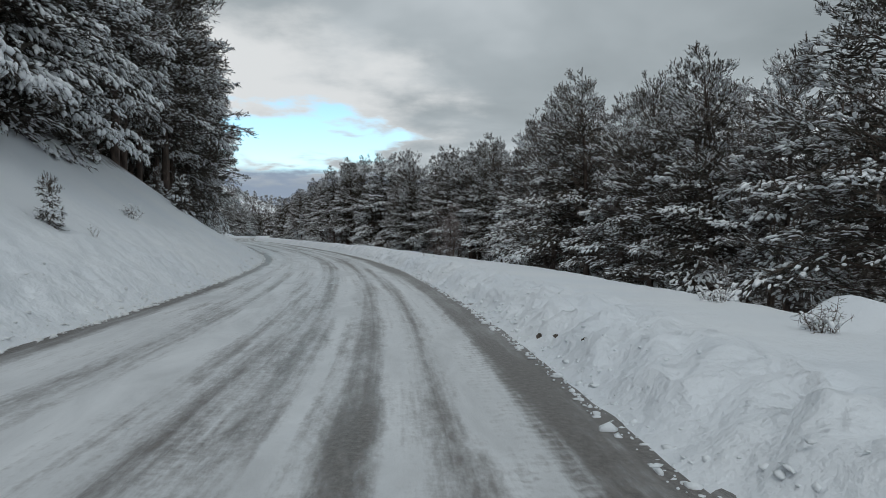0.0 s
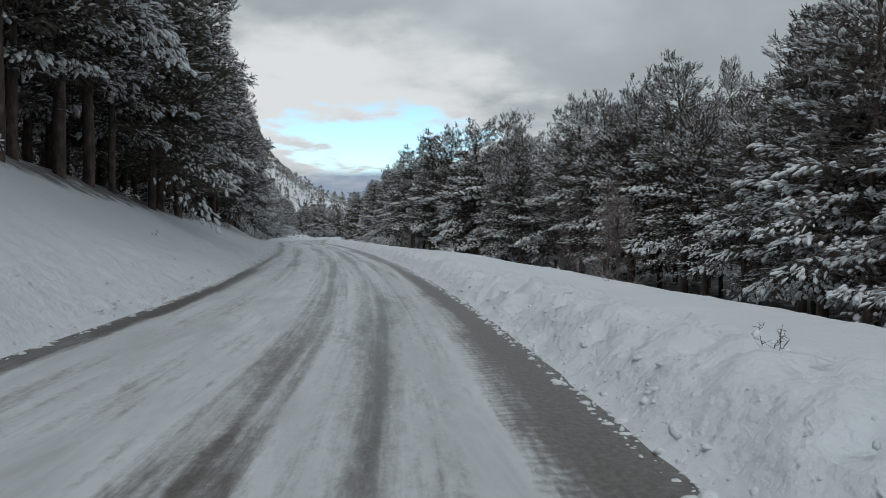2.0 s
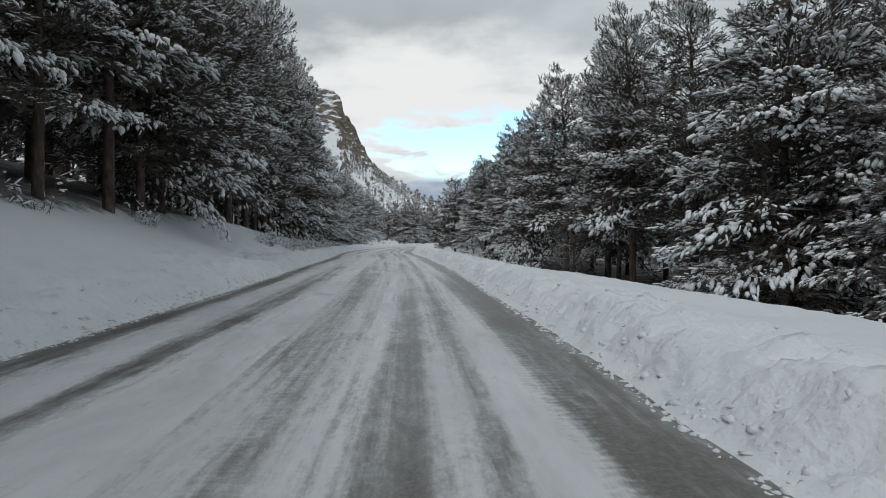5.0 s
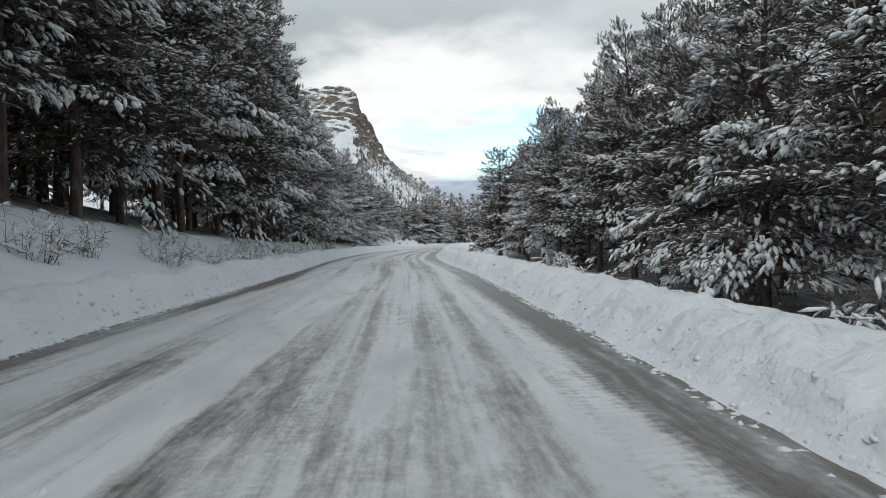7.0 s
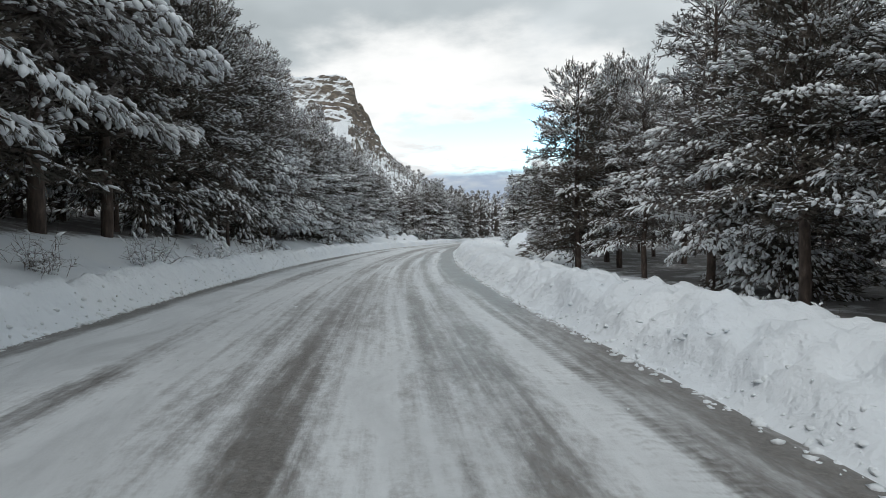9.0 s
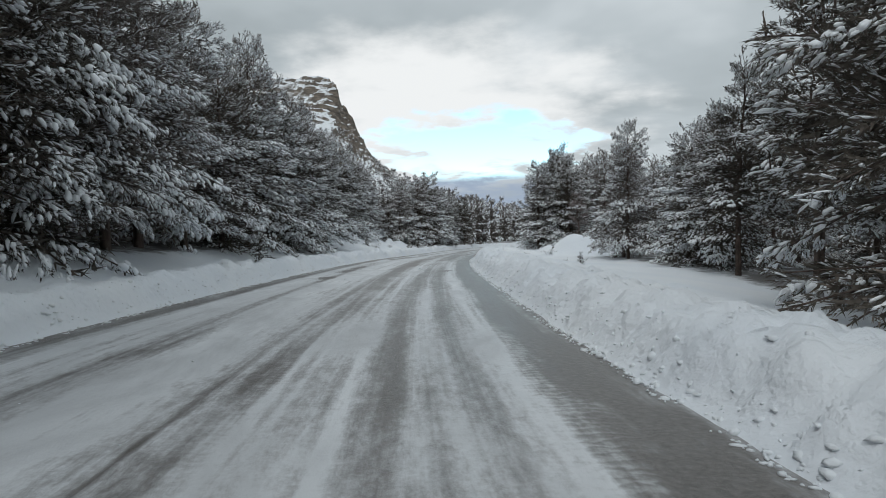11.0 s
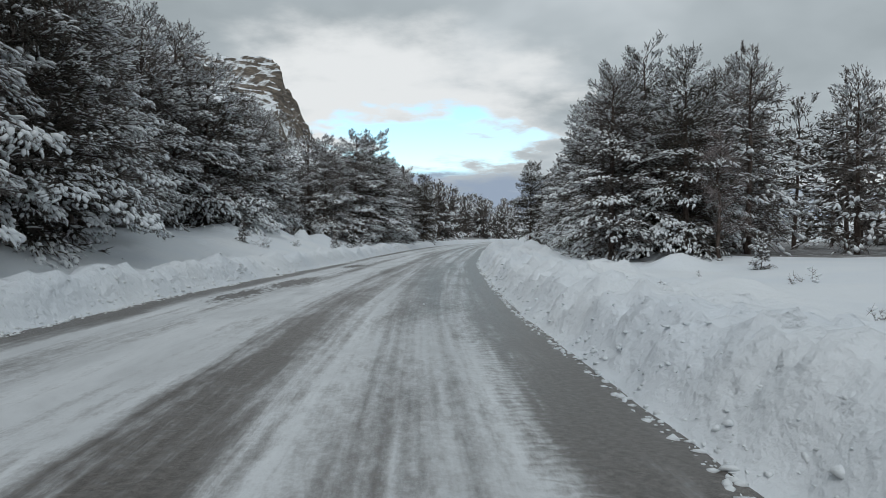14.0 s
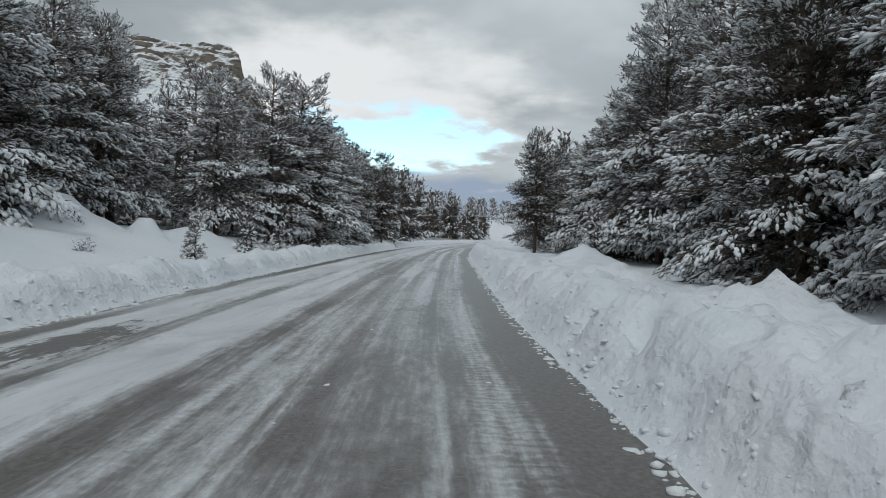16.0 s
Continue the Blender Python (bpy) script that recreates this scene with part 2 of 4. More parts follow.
def place(s, d):
    """World x, y of the point s metres along the drive and d metres to its right."""
    s, d = np.broadcast_arrays(np.asarray(s, float), np.asarray(d, float))
    sc = np.clip(s, ARC[0], ARC[-1])
    x, y = np.interp(sc, ARC, LINE[:, 0]), np.interp(sc, ARC, LINE[:, 1])
    tx, ty = np.interp(sc, ARC, TAN[:, 0]), np.interp(sc, ARC, TAN[:, 1])
    x, y = x + tx * (s - sc), y + ty * (s - sc)
    w = np.clip((np.abs(d) - 20) / 60, 0, 1)
    nx, ny = ty * (1 - w) + MEAN_N[0] * w, -tx * (1 - w) + MEAN_N[1] * w
    return x + nx * d, y + ny * d


def lattice(x, y, seed):
    """Smooth value noise in 0..1."""
    tab = np.random.RandomState(seed).rand(256, 256)
    xi, yi = np.floor(x).astype(int), np.floor(y).astype(int)
    u, v = x - xi, y - yi
    u, v = u * u * (3 - 2 * u), v * v * (3 - 2 * v)
    g = lambda a, b: tab[a % 256, b % 256]
    return (g(xi, yi) * (1 - u) + g(xi + 1, yi) * u) * (1 - v) + (g(xi, yi + 1) * (1 - u) + g(xi + 1, yi + 1) * u) * v


def fbm(x, y, seed, octaves=4):
    out, amp, tot = 0, 1.0, 0.0
    for i in range(octaves):
        out = out + amp * lattice(x * 2 ** i, y * 2 ** i, seed + i)
        tot += amp
        amp *= 0.55
    return out / tot - 0.5


def ease(x):
    x = np.clip(x, 0, 1)
    return x * x * (3 - 2 * x)


def ground_height(s, d):
    """Height of the snow beside the road."""
    s, d = np.broadcast_arrays(np.asarray(s, float), np.asarray(d, float))
    RL, RR = road_left(s), road_right(s)
    big = fbm(s / 9.0, d / 5.0, 11, 3)
    lump = fbm(s / 0.75, d / 0.6, 21, 3)
    fine = 0.25 - 1.3 * np.abs(fbm(s / 0.5, d / 0.42, 31, 2)) + 0.9 * fbm(s / 0.26, d / 0.22, 35, 2)
    # left: cut slope, later a low bank with a ploughed ridge
    x = -d
    xc = along(s, (0, 10.4), (60, 10.4), (85, 9.4), (120, 9.0), (170, 10.5), (215, 9.0))
    zc = along(s, (-40, 4.4), (30, 4.4), (42, 3.5), (55, 2.9), (66, 2.5), (90, 2.1), (102, 1.6), (122, 1.1), (142, 0.9), (165, 0.8), (182, 1.0), (200, 0.7), (300, 0.6))
    u = (x + RL) / (xc + RL)
    sl = zc * (np.clip(u, 0, 1) ** along(s, (0, 1.12), (80, 1.3), (110, 2.0))) + 0.10 * ease(u * 5)
    sl = sl + np.clip(x - xc, 0, 200) * along(s, (0, 0.30), (90, 0.28), (150, 0.12), (220, 0.06))
    ridge = along(s, (60, 0.03), (78, 0.18), (92, 0.40), (130, 0.46), (180, 0.42), (220, 0.35))
    e = x + RL
    sl = sl + ridge * ease(e / 0.55) * (1 - ease((e - 0.7) / 1.1)) * (1 + 0.4 * lump)
    sl = sl + ease(e / 0.4) * (0.22 * big * ease(e / 3) + (lump * along(s, (0, 0.10), (80, 0.16), (95, 0.22)) + fine * 0.24) * (1 - 0.8 * ease((e - 1.6) / 1.6)))
    # right: ploughed ridge, flat verge, then lower ground under the trees
    r = d - RR
    crest = along(s, (0, 3.7), (60, 3.8), (76, 2.6), (90, 1.9), (120, 1.9), (134, 3.0), (150, 5.5))
    low = along(s, (0, -2.0), (40, -2.1), (68, -1.7), (80, -0.75), (92, -0.45), (115, -0.4), (128, -0.2), (138, 0.3), (160, 0.75), (300, 0.6))
    vz = along(s, (0, 0.34), (60, 0.36), (130, 0.38), (150, 0.42), (300, 0.4))
    sr = vz * ease(r / 0.9) + along(s, (0, 0.06), (100, 0.12), (135, 0.2), (200, 0.22)) * ease(r / 0.5) * (1 - ease((r - 0.9) / 1.4)) * (1 + 0.6 * lump)
    sr = sr + (low - vz) * ease((r - crest) / along(s, (0, 3.8), (65, 3.6), (80, 2.6), (122, 2.4), (136, 3.8))) + 0.012 * np.clip(r - 12, 0, 60)
    sr = sr + ease(r / 0.4) * (0.20 * big * ease(r / 3) + (lump * along(s, (0, 0.13), (130, 0.13), (145, 0.22)) + fine * along(s, (0, 0.34), (130, 0.34), (145, 0.42))) * (1 - 0.88 * ease((r - along(s, (0, 0.9), (80, 1.1), (125, 1.5), (140, 2.6))) / 1.6)))
    for ms, md, mr, mh in MOUNDS:
        q = np.hypot((s - ms) / mr[0], (d - md) / mr[1])
        bump = mh * (np.sqrt(np.clip(1 - q * q, 0, 1)) if mr[0] < 1 else (1 - ease(q)) * (1 + 0.25 * lump))
        sl, sr = sl + bump, sr + bump
    z = np.where(d < 0, sl, sr)
    return np.where((d > RL) & (d < RR), -0.05, z)


# piled snow beside the road: s, d, radii, height
MOUNDS = [(154.5, 7.6, (3.2, 2.4), 1.3), (186.5, -12.2, (0.9, 0.85), 0.95), (188.2, -10.0, (0.62, 0.5), 0.62), (187.4, -11.0, (0.8, 0.6), 0.3), (6.8, 5.5, (0.62, 0.55), 0.36), (171.8, 8.4, (1.7, 1.2), 0.45), (158.5, 5.0, (1.2, 1.0), 0.25), (163.0, 4.2, (1.5, 1.1), 0.3), (166.5, 7.0, (1.6, 1.3), 0.45), (173.5, 3.9, (1.6, 1.0), 0.35),
          (177.5, 3.6, (1.3, 0.9), 0.3), (184.5, 4.6, (3.0, 1.6), 0.5), (182.0, -12.5, (2.6, 1.8), 0.5), (185.8, -11.4, (2.6, 1.6), 0.35), (191.5, -9.6, (3.0, 1.6), 0.4)]


def mesh_object(name, verts, faces, mats, smooth=True, parent=None, uv=None, slots=None):
    me = bpy.data.meshes.new(name)
    me.from_pydata([tuple(map(float, v)) for v in verts], [], [tuple(int(i) for i in f) for f in faces])
    for m in mats:
        me.materials.append(m)
    me.polygons.foreach_set("use_smooth", [smooth] * len(me.polygons))
    if slots is not None:
        me.polygons.foreach_set("material_index", slots)
    if uv is not None:
        lay = me.uv_layers.new(name="plan")
        idx = np.empty(len(me.loops), dtype=np.int32)
        me.loops.foreach_get("vertex_index", idx)
        lay.data.foreach_set("uv", np.asarray(uv, dtype=np.float32)[idx].ravel())
    me.update()
    ob = new(name, me)
    if parent:
        ob.parent = parent
    return ob


def grid_faces(rows, cols):
    i = np.arange((rows - 1) * cols).reshape(rows - 1, cols)[:, :-1].ravel()
    return np.stack([i, i + 1, i + cols + 1, i + cols], 1)


# ---------------------------------------------------------------- edges of the forest
def left_edge(s):
    return -along(s, (0, 10.6), (30, 9.7), (45, 9.0), (85, 9.4), (100, 9.3), (130, 9.3), (150, 10.0), (166, 10.5), (172, 14.0), (192, 14.0), (198, 8.3), (260, 8.0))


def right_edge(s):
    return along(s, (0, 10.5), (35, 10.5), (42, 14.5), (62, 14.5), (68, 10.3), (80, 9.6), (96, 8.5), (130, 8.6), (136, 9.0), (151, 8.7), (153, 18.0), (169, 18.0), (171, 8.2), (300, 8.0))


# ---------------------------------------------------------------- ground and road
s_axis = np.concatenate([[-2600, -1200, -500, -200], np.arange(-70, -6, 2.0), np.arange(-6, 0, 0.3), np.arange(0, 200, 0.14), np.arange(200, 260, 0.7), np.arange(260, 420, 5), [500, 700, 1000, 1500, 2300, 3600]])
d_half = np.concatenate([np.arange(0, 2.4, 0.12), np.arange(2.4, 6.0, 0.3), np.arange(6.0, 13, 0.6), np.arange(13.2, 14, 0.6), np.arange(14, 40, 2.2), [44, 52, 65, 85, 120, 180, 300, 600, 1300, 3000]])
S, D = np.meshgrid(s_axis, np.concatenate([-d_half[::-1], [0, 0, 0, 0], d_half]), indexing="ij")
nh = len(d_half)
RL, RR = road_left(s_axis)[:, None], road_right(s_axis)[:, None]
D[:, :nh] += RL + 0.08
D[:, nh + 4:] += RR - 0.08
for i, k in enumerate((0.15, 0.4, 0.65, 0.9)):
    D[:, nh + i] = (RL * (1 - k) + RR * k)[:, 0]
GX, GY = place(S, D)
far = 1 - ease((np.abs(D) - 60) / 150)
GZ = ground_height(S, D) * far
edge_l, edge_r = RL - D, D - RR
rubble = np.maximum(ease(edge_l / 0.25) * (1 - ease((edge_l - along(S, (0, 0.7), (80, 1.2), (120, 1.5))) / 0.9)), ease(edge_r / 0.25) * (1 - ease((edge_r - along(S, (0, 1.0), (120, 1.4), (145, 2.4))) / 1.2)))
# 1 below the forest, where needles and painted tree shade darken the snow
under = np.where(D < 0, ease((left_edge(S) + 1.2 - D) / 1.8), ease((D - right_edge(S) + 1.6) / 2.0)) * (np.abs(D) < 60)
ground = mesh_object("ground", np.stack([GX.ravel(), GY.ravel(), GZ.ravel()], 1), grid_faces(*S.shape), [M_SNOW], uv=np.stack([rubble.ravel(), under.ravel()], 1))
tagged(ground, "snow-covered roadside banks and forest floor", "snow ground", kind="structure")

m, n, l, b = material("icy_road")
uvn = nd(n, "ShaderNodeUVMap")
uvn.uv_map = "plan"
sepuv = nd(n, "ShaderNodeSeparateXYZ")
l.new(uvn.outputs[0], sepuv.inputs[0])


def stretched(ks, kd, scale, detail=5.0, rough=0.6, dist=0.0):
    mp = nd(n, "ShaderNodeMapping")
    mp.inputs["Scale"].default_value = (ks, kd, 1)
    l.new(uvn.outputs[0], mp.inputs[0])
    t = nd(n, "ShaderNodeTexNoise", Scale=scale, Detail=detail, Roughness=rough, Distortion=dist)
    l.new(mp.outputs[0], t.inputs["Vector"])
    return t.outputs["Fac"]


streak = stretched(0.05, 2.2, 1.0, 4.0, 0.55, 0.4)
patch = stretched(0.35, 1.1, 1.0, 6.0, 0.65, 0.6)
grain = stretched(6.0, 6.0, 3.0, 6.0, 0.75)
long_ = stretched(0.022, 0.3, 1.0, 2.0)
# bare strips across the road's width (d from -4.45 to 1.75)
strips = nd(n, "ShaderNodeValToRGB")
width = ROAD_R - ROAD_L


def dpos(d):
    return (d - ROAD_L) / width


ramp_set(strips, [(0.0, grey(1.0)), (dpos(-4.1), grey(0.85)), (dpos(-3.85), grey(0.15)), (dpos(-3.3), grey(0.25)), (dpos(-2.9), grey(0.55)), (dpos(-2.45), grey(0.15)),
                  (dpos(-1.75), grey(0.30)), (dpos(-1.3), grey(0.62)), (dpos(-0.95), grey(0.50)), (dpos(-0.55), grey(0.25)), (dpos(-0.15), grey(0.60)), (dpos(0.15), grey(0.35)),
                  (dpos(0.42), grey(0.65)), (dpos(0.7), grey(0.22)), (dpos(1.0), grey(0.35)), (dpos(1.3), grey(0.95)), (1.0, grey(1.0))])
dn = nd(n, "ShaderNodeMapRange")
dn.inputs[1].default_value, dn.inputs[2].default_value = ROAD_L, ROAD_R
wob = nd(n, "ShaderNodeMath", op="MULTIPLY_ADD")
wob.inputs[1].default_value, wob.inputs[2].default_value = 0.7, -0.35
l.new(long_, wob.inputs[0])
dw = nd(n, "ShaderNodeMath", op="ADD")
l.new(sepuv.outputs[1], dw.inputs[0])
l.new(wob.outputs[0], dw.inputs[1])
l.new(dw.outputs[0], dn.inputs[0])
l.new(dn.outputs[0], strips.inputs[0])


def madd(a, k, c):
    x = nd(n, "ShaderNodeMath", op="MULTIPLY_ADD")
    l.new(a, x.inputs[0])
    x.inputs[1].default_value = k
    if isinstance(c, float):
        x.inputs[2].default_value = c
    else:
        l.new(c, x.inputs[2])
    return x.outputs[0]


speck = stretched(1.6, 5.0, 2.0, 5.0, 0.7)
thin = stretched(0.10, 7.0, 1.0, 3.0, 0.6, 0.2)
wave = nd(n, "ShaderNodeTexWave", Scale=2.6, Distortion=7.0, Detail=4.0, Detail_Scale=3.0)
l.new(uvn.outputs[0], wave.inputs["Vector"])
tread = nd(n, "ShaderNodeValToRGB")
ramp_set(tread, [(0.0, grey(0)), (dpos(-1.35), grey(0)), (dpos(-1.15), grey(0.5)), (dpos(-0.9), grey(0)), (dpos(0.62), grey(0)), (dpos(0.85), grey(1.0)), (dpos(1.15), grey(1.0)), (dpos(1.3), grey(0))])
l.new(dn.outputs[0], tread.inputs[0])
tw = nd(n, "ShaderNodeMath", op="MULTIPLY")
l.new(wave.outputs["Fac"], tw.inputs[0])
l.new(tread.outputs[0], tw.inputs[1])
bare = madd(tw.outputs[0], 0.15, madd(thin, 0.55, madd(speck, 0.75, madd(streak, 1.7, madd(patch, 1.3, madd(grain, 0.6, madd(strips.outputs[0], 0.95, -2.42)))))))
s_far = nd(n, "ShaderNodeMapRange")
s_far.inputs[1].default_value, s_far.inputs[2].default_value, s_far.inputs[4].default_value = 118, 142, 0.17
l.new(sepuv.outputs[0], s_far.inputs[0])
lane = nd(n, "ShaderNodeMapRange")
lane.inputs[1].default_value, lane.inputs[2].default_value = -2.6, -1.3
l.new(sepuv.outputs[1], lane.inputs[0])
lm = nd(n, "ShaderNodeMath", op="MULTIPLY_ADD")
l.new(s_far.outputs[0], lm.inputs[0])
l.new(lane.outputs[0], lm.inputs[1])
l.new(bare, lm.inputs[2])
bare = lm.outputs[0]
# bare spots where the packed snow has broken away: s, d, half length, half width
for ps, pd, pl, pw in ((164.5, -3.25, 2.0, 0.36), (173.0, -3.4, 1.3, 0.36), (161.2, -3.4, 1.5, 0.32), (148.4, -3.2, 1.8, 0.2), (145.3, -3.2, 1.5, 0.24), (140.5, -3.1, 0.8, 0.26), (145.0, 0.6, 0.5, 0.26), (97.9, -4.15, 4.0, 0.3)):
    spot = nd(n, "ShaderNodeVectorMath", op="SUBTRACT")
    l.new(uvn.outputs[0], spot.inputs[0])
    spot.inputs[1].default_value = (ps, pd, 0)
    sq = nd(n, "ShaderNodeVectorMath", op="MULTIPLY")
    l.new(spot.outputs[0], sq.inputs[0])
    sq.inputs[1].default_value = (1 / pl, 1 / pw, 0)
    ln_ = nd(n, "ShaderNodeVectorMath", op="LENGTH")
    l.new(sq.outputs[0], ln_.inputs[0])
    fall = nd(n, "ShaderNodeMapRange")
    fall.inputs[1].default_value, fall.inputs[2].default_value, fall.inputs[3].default_value, fall.inputs[4].default_value = 0.45, 1.1, 1.15, 0.0
    ragged = nd(n, "ShaderNodeMath", op="MULTIPLY_ADD")
    ragged.inputs[1].default_value, ragged.inputs[2].default_value = 4.0, -2.0
    l.new(speck, ragged.inputs[0])
    reach = nd(n, "ShaderNodeMath", op="ADD")
    l.new(ln_.outputs["Value"], reach.inputs[0])
    l.new(ragged.outputs[0], reach.inputs[1])
    l.new(reach.outputs[0], fall.inputs[0])
    bare = madd(fall.outputs[0], 1.0, bare)
bare_f = nd(n, "ShaderNodeMapRange")
bare_f.interpolation_type = "SMOOTHSTEP"
bare_f.inputs[1].default_value, bare_f.inputs[2].default_value = 0.22, 0.95
l.new(bare, bare_f.inputs[0])
wet = nd(n, "ShaderNodeValToRGB")
ramp_set(wet, [(0.3, (0.062, 0.056, 0.050, 1)), (0.5, (0.128, 0.116, 0.106, 1)), (0.7, (0.225, 0.207, 0.192, 1))])
l.new(grain, wet.inputs[0])
ice = nd(n, "ShaderNodeValToRGB")
ramp_set(ice, [(0.3, (0.50, 0.51, 0.52, 1)), (0.5, (0.66, 0.675, 0.69, 1)), (0.7, (0.78, 0.795, 0.81, 1))])
l.new(patch, ice.inputs[0])
l.new(mixc(n, l, bare_f.outputs[0], ice.outputs[0], wet.outputs[0]), b.inputs["Base Color"])
rr = nd(n, "ShaderNodeMapRange")
rr.inputs[3].default_value, rr.inputs[4].default_value = 0.55, 0.38
l.new(bare_f.outputs[0], rr.inputs[0])
l.new(rr.outputs[0], b.inputs["Roughness"])
hgt = madd(bare_f.outputs[0], -0.7, madd(grain, 0.5, 0.0))
bp = nd(n, "ShaderNodeBump", Strength=0.7, Distance=0.025)
l.new(hgt, bp.inputs["Height"])
l.new(bp.outputs[0], b.inputs["Normal"])
M_ROAD = m

rs = np.concatenate([np.arange(-70, -6, 2.0), np.arange(-6, 200, 0.35), np.arange(200, 420, 2.0)])
rd = np.linspace(-0.04, 1.04, 54)
S, K = np.meshgrid(rs, rd, indexing="ij")
D = road_left(S) * (1 - K) + road_right(S) * K
RX, RY = place(S, D)
RZ = 0.030 * fbm(S / 7.0, D / 0.35, 41, 3) + 0.018 * fbm(S / 0.5, D / 0.3, 45, 2)
road = mesh_object("road", np.stack([RX.ravel(), RY.ravel(), RZ.ravel()], 1), grid_faces(*S.shape), [M_ROAD], uv=np.stack([S.ravel(), (ROAD_L + K * (ROAD_R - ROAD_L)).ravel()], 1))
tagged(road, "icy asphalt road streaked with packed snow and wheel tracks", "road", kind="structure")

# ---------------------------------------------------------------- trees
UP = np.array((0.0, 0.0, 1.0))


def unit(v):
    return v / np.maximum(np.linalg.norm(v, axis=-1, keepdims=True), 1e-9)


def tube(points, radii, sides):
    """Vertices and faces of a tapered limb through the points."""
    points = np.asarray(points, float)
    t = unit(np.gradient(points, axis=0))
    ref = np.array((1.0, 0.0, 0.0)) if abs(t[0][2]) > 0.8 else UP
    a = unit(np.cross(t, ref))
    b = np.cross(t, a)
    ang = np.linspace(0, 2 * math.pi, sides, endpoint=False)
    r = np.asarray(radii, float)[:, None, None]
    v = points[:, None] + r * (a[:, None] * np.cos(ang)[None, :, None] + b[:, None] * np.sin(ang)[None, :, None])
    f = []
    for i in range(len(points) - 1):
        for k in range(sides):
            k2 = (k + 1) % sides
            f.append((i * sides + k, i * sides + k2, (i + 1) * sides + k2, (i + 1) * sides + k))
    return v.reshape(-1, 3), f


class Bag:
    """Collects pieces of one mesh."""

    def __init__(self):
        self.v, self.f, self.n = [], [], 0

    def add(self, v, f):
        f = np.asarray(f)
        self.v.append(np.asarray(v, float))
        self.f.extend((f + self.n).tolist())
        self.n += len(v)

    def object(self, name, mat, parent=None, smooth=True):
        return mesh_object(name, np.concatenate(self.v), self.f, [mat], smooth, parent)


def needle_brushes(rng, p, t, ln, count, size, width, lean=0.75, flat=0.75):
    """Short needles set forwards round every shoot (origin p, direction t, length ln), like a bottle brush."""
    k = len(p)
    u = rng.rand(k, count, 1) * 0.95 + 0.03
    side = unit(np.cross(t, rng.randn(k, 3)))[:, None, :] * np.ones((1, count, 1))
    other = np.cross(t[:, None, :], side)
    ang = rng.rand(k, count, 1) * 2 * math.pi
    rad = side * np.cos(ang) + other * np.sin(ang)
    rad = rad - UP * flat * np.maximum(rad[..., 2:3], 0)
    way = unit(t[:, None, :] * (lean + 0.5 * rng.rand(k, count, 1)) + rad * 0.75)
    base = p[:, None] + t[:, None] * ln[:, None, None] * u
    nl = size * (0.7 + 0.6 * rng.rand(k, count, 1))
    w = unit(np.cross(way, rng.randn(k, count, 3))) * width
    v = np.stack([base - w, base + w, base + way * nl], 2).reshape(-1, 3)
    f = np.arange(len(v)).reshape(-1, 3)
    return v, f


def snow_slugs(rng, p, t, ln, thick, sides=5):
    """Rounded fingers of snow lying along the top of the shoots."""
    k = len(p)
    side = unit(np.cross(t, UP + 0.05 * rng.randn(k, 3)))
    up = unit(np.cross(side, t))
    up = up * np.where(up[:, 2:3] < 0, -1, 1)
    r = thick * (0.55 + 0.9 * rng.rand(k))
    cs = []
    for u, fat in ((0.2, 0.85), (0.72, 1.0)):
        c = p + t * (ln * (u + 0.12 * (rng.rand(k) - 0.5)))[:, None] + up * (0.42 * r)[:, None]
        q = (r * fat * (0.75 + 0.5 * rng.rand(k)))[:, None]
        turn = rng.rand(k, 1) * 0.6
        cs.append(np.stack([c + side * q * np.cos(turn + 2 * math.pi * i / sides) + up * q * 0.8 * np.sin(turn + 2 * math.pi * i / sides) for i in range(sides)], 1))
    a = p + t * (ln * -0.06)[:, None] + up * (0.3 * r)[:, None]
    z = p + t * (ln * 1.08)[:, None] - UP * (0.2 * r)[:, None]
    v = np.concatenate(cs + [a[:, None], z[:, None]], 1)
    n = 2 * sides
    one = []
    for i in range(sides):
        j = (i + 1) % sides
        one += [(n, j, i), (sides + i, sides + j, n + 1), (i, j, sides + j), (i, sides + j, sides + i)]
    f = (np.array(one)[None] + (np.arange(k) * (n + 2))[:, None, None]).reshape(-1, 3)
    return v.reshape(-1, 3), f


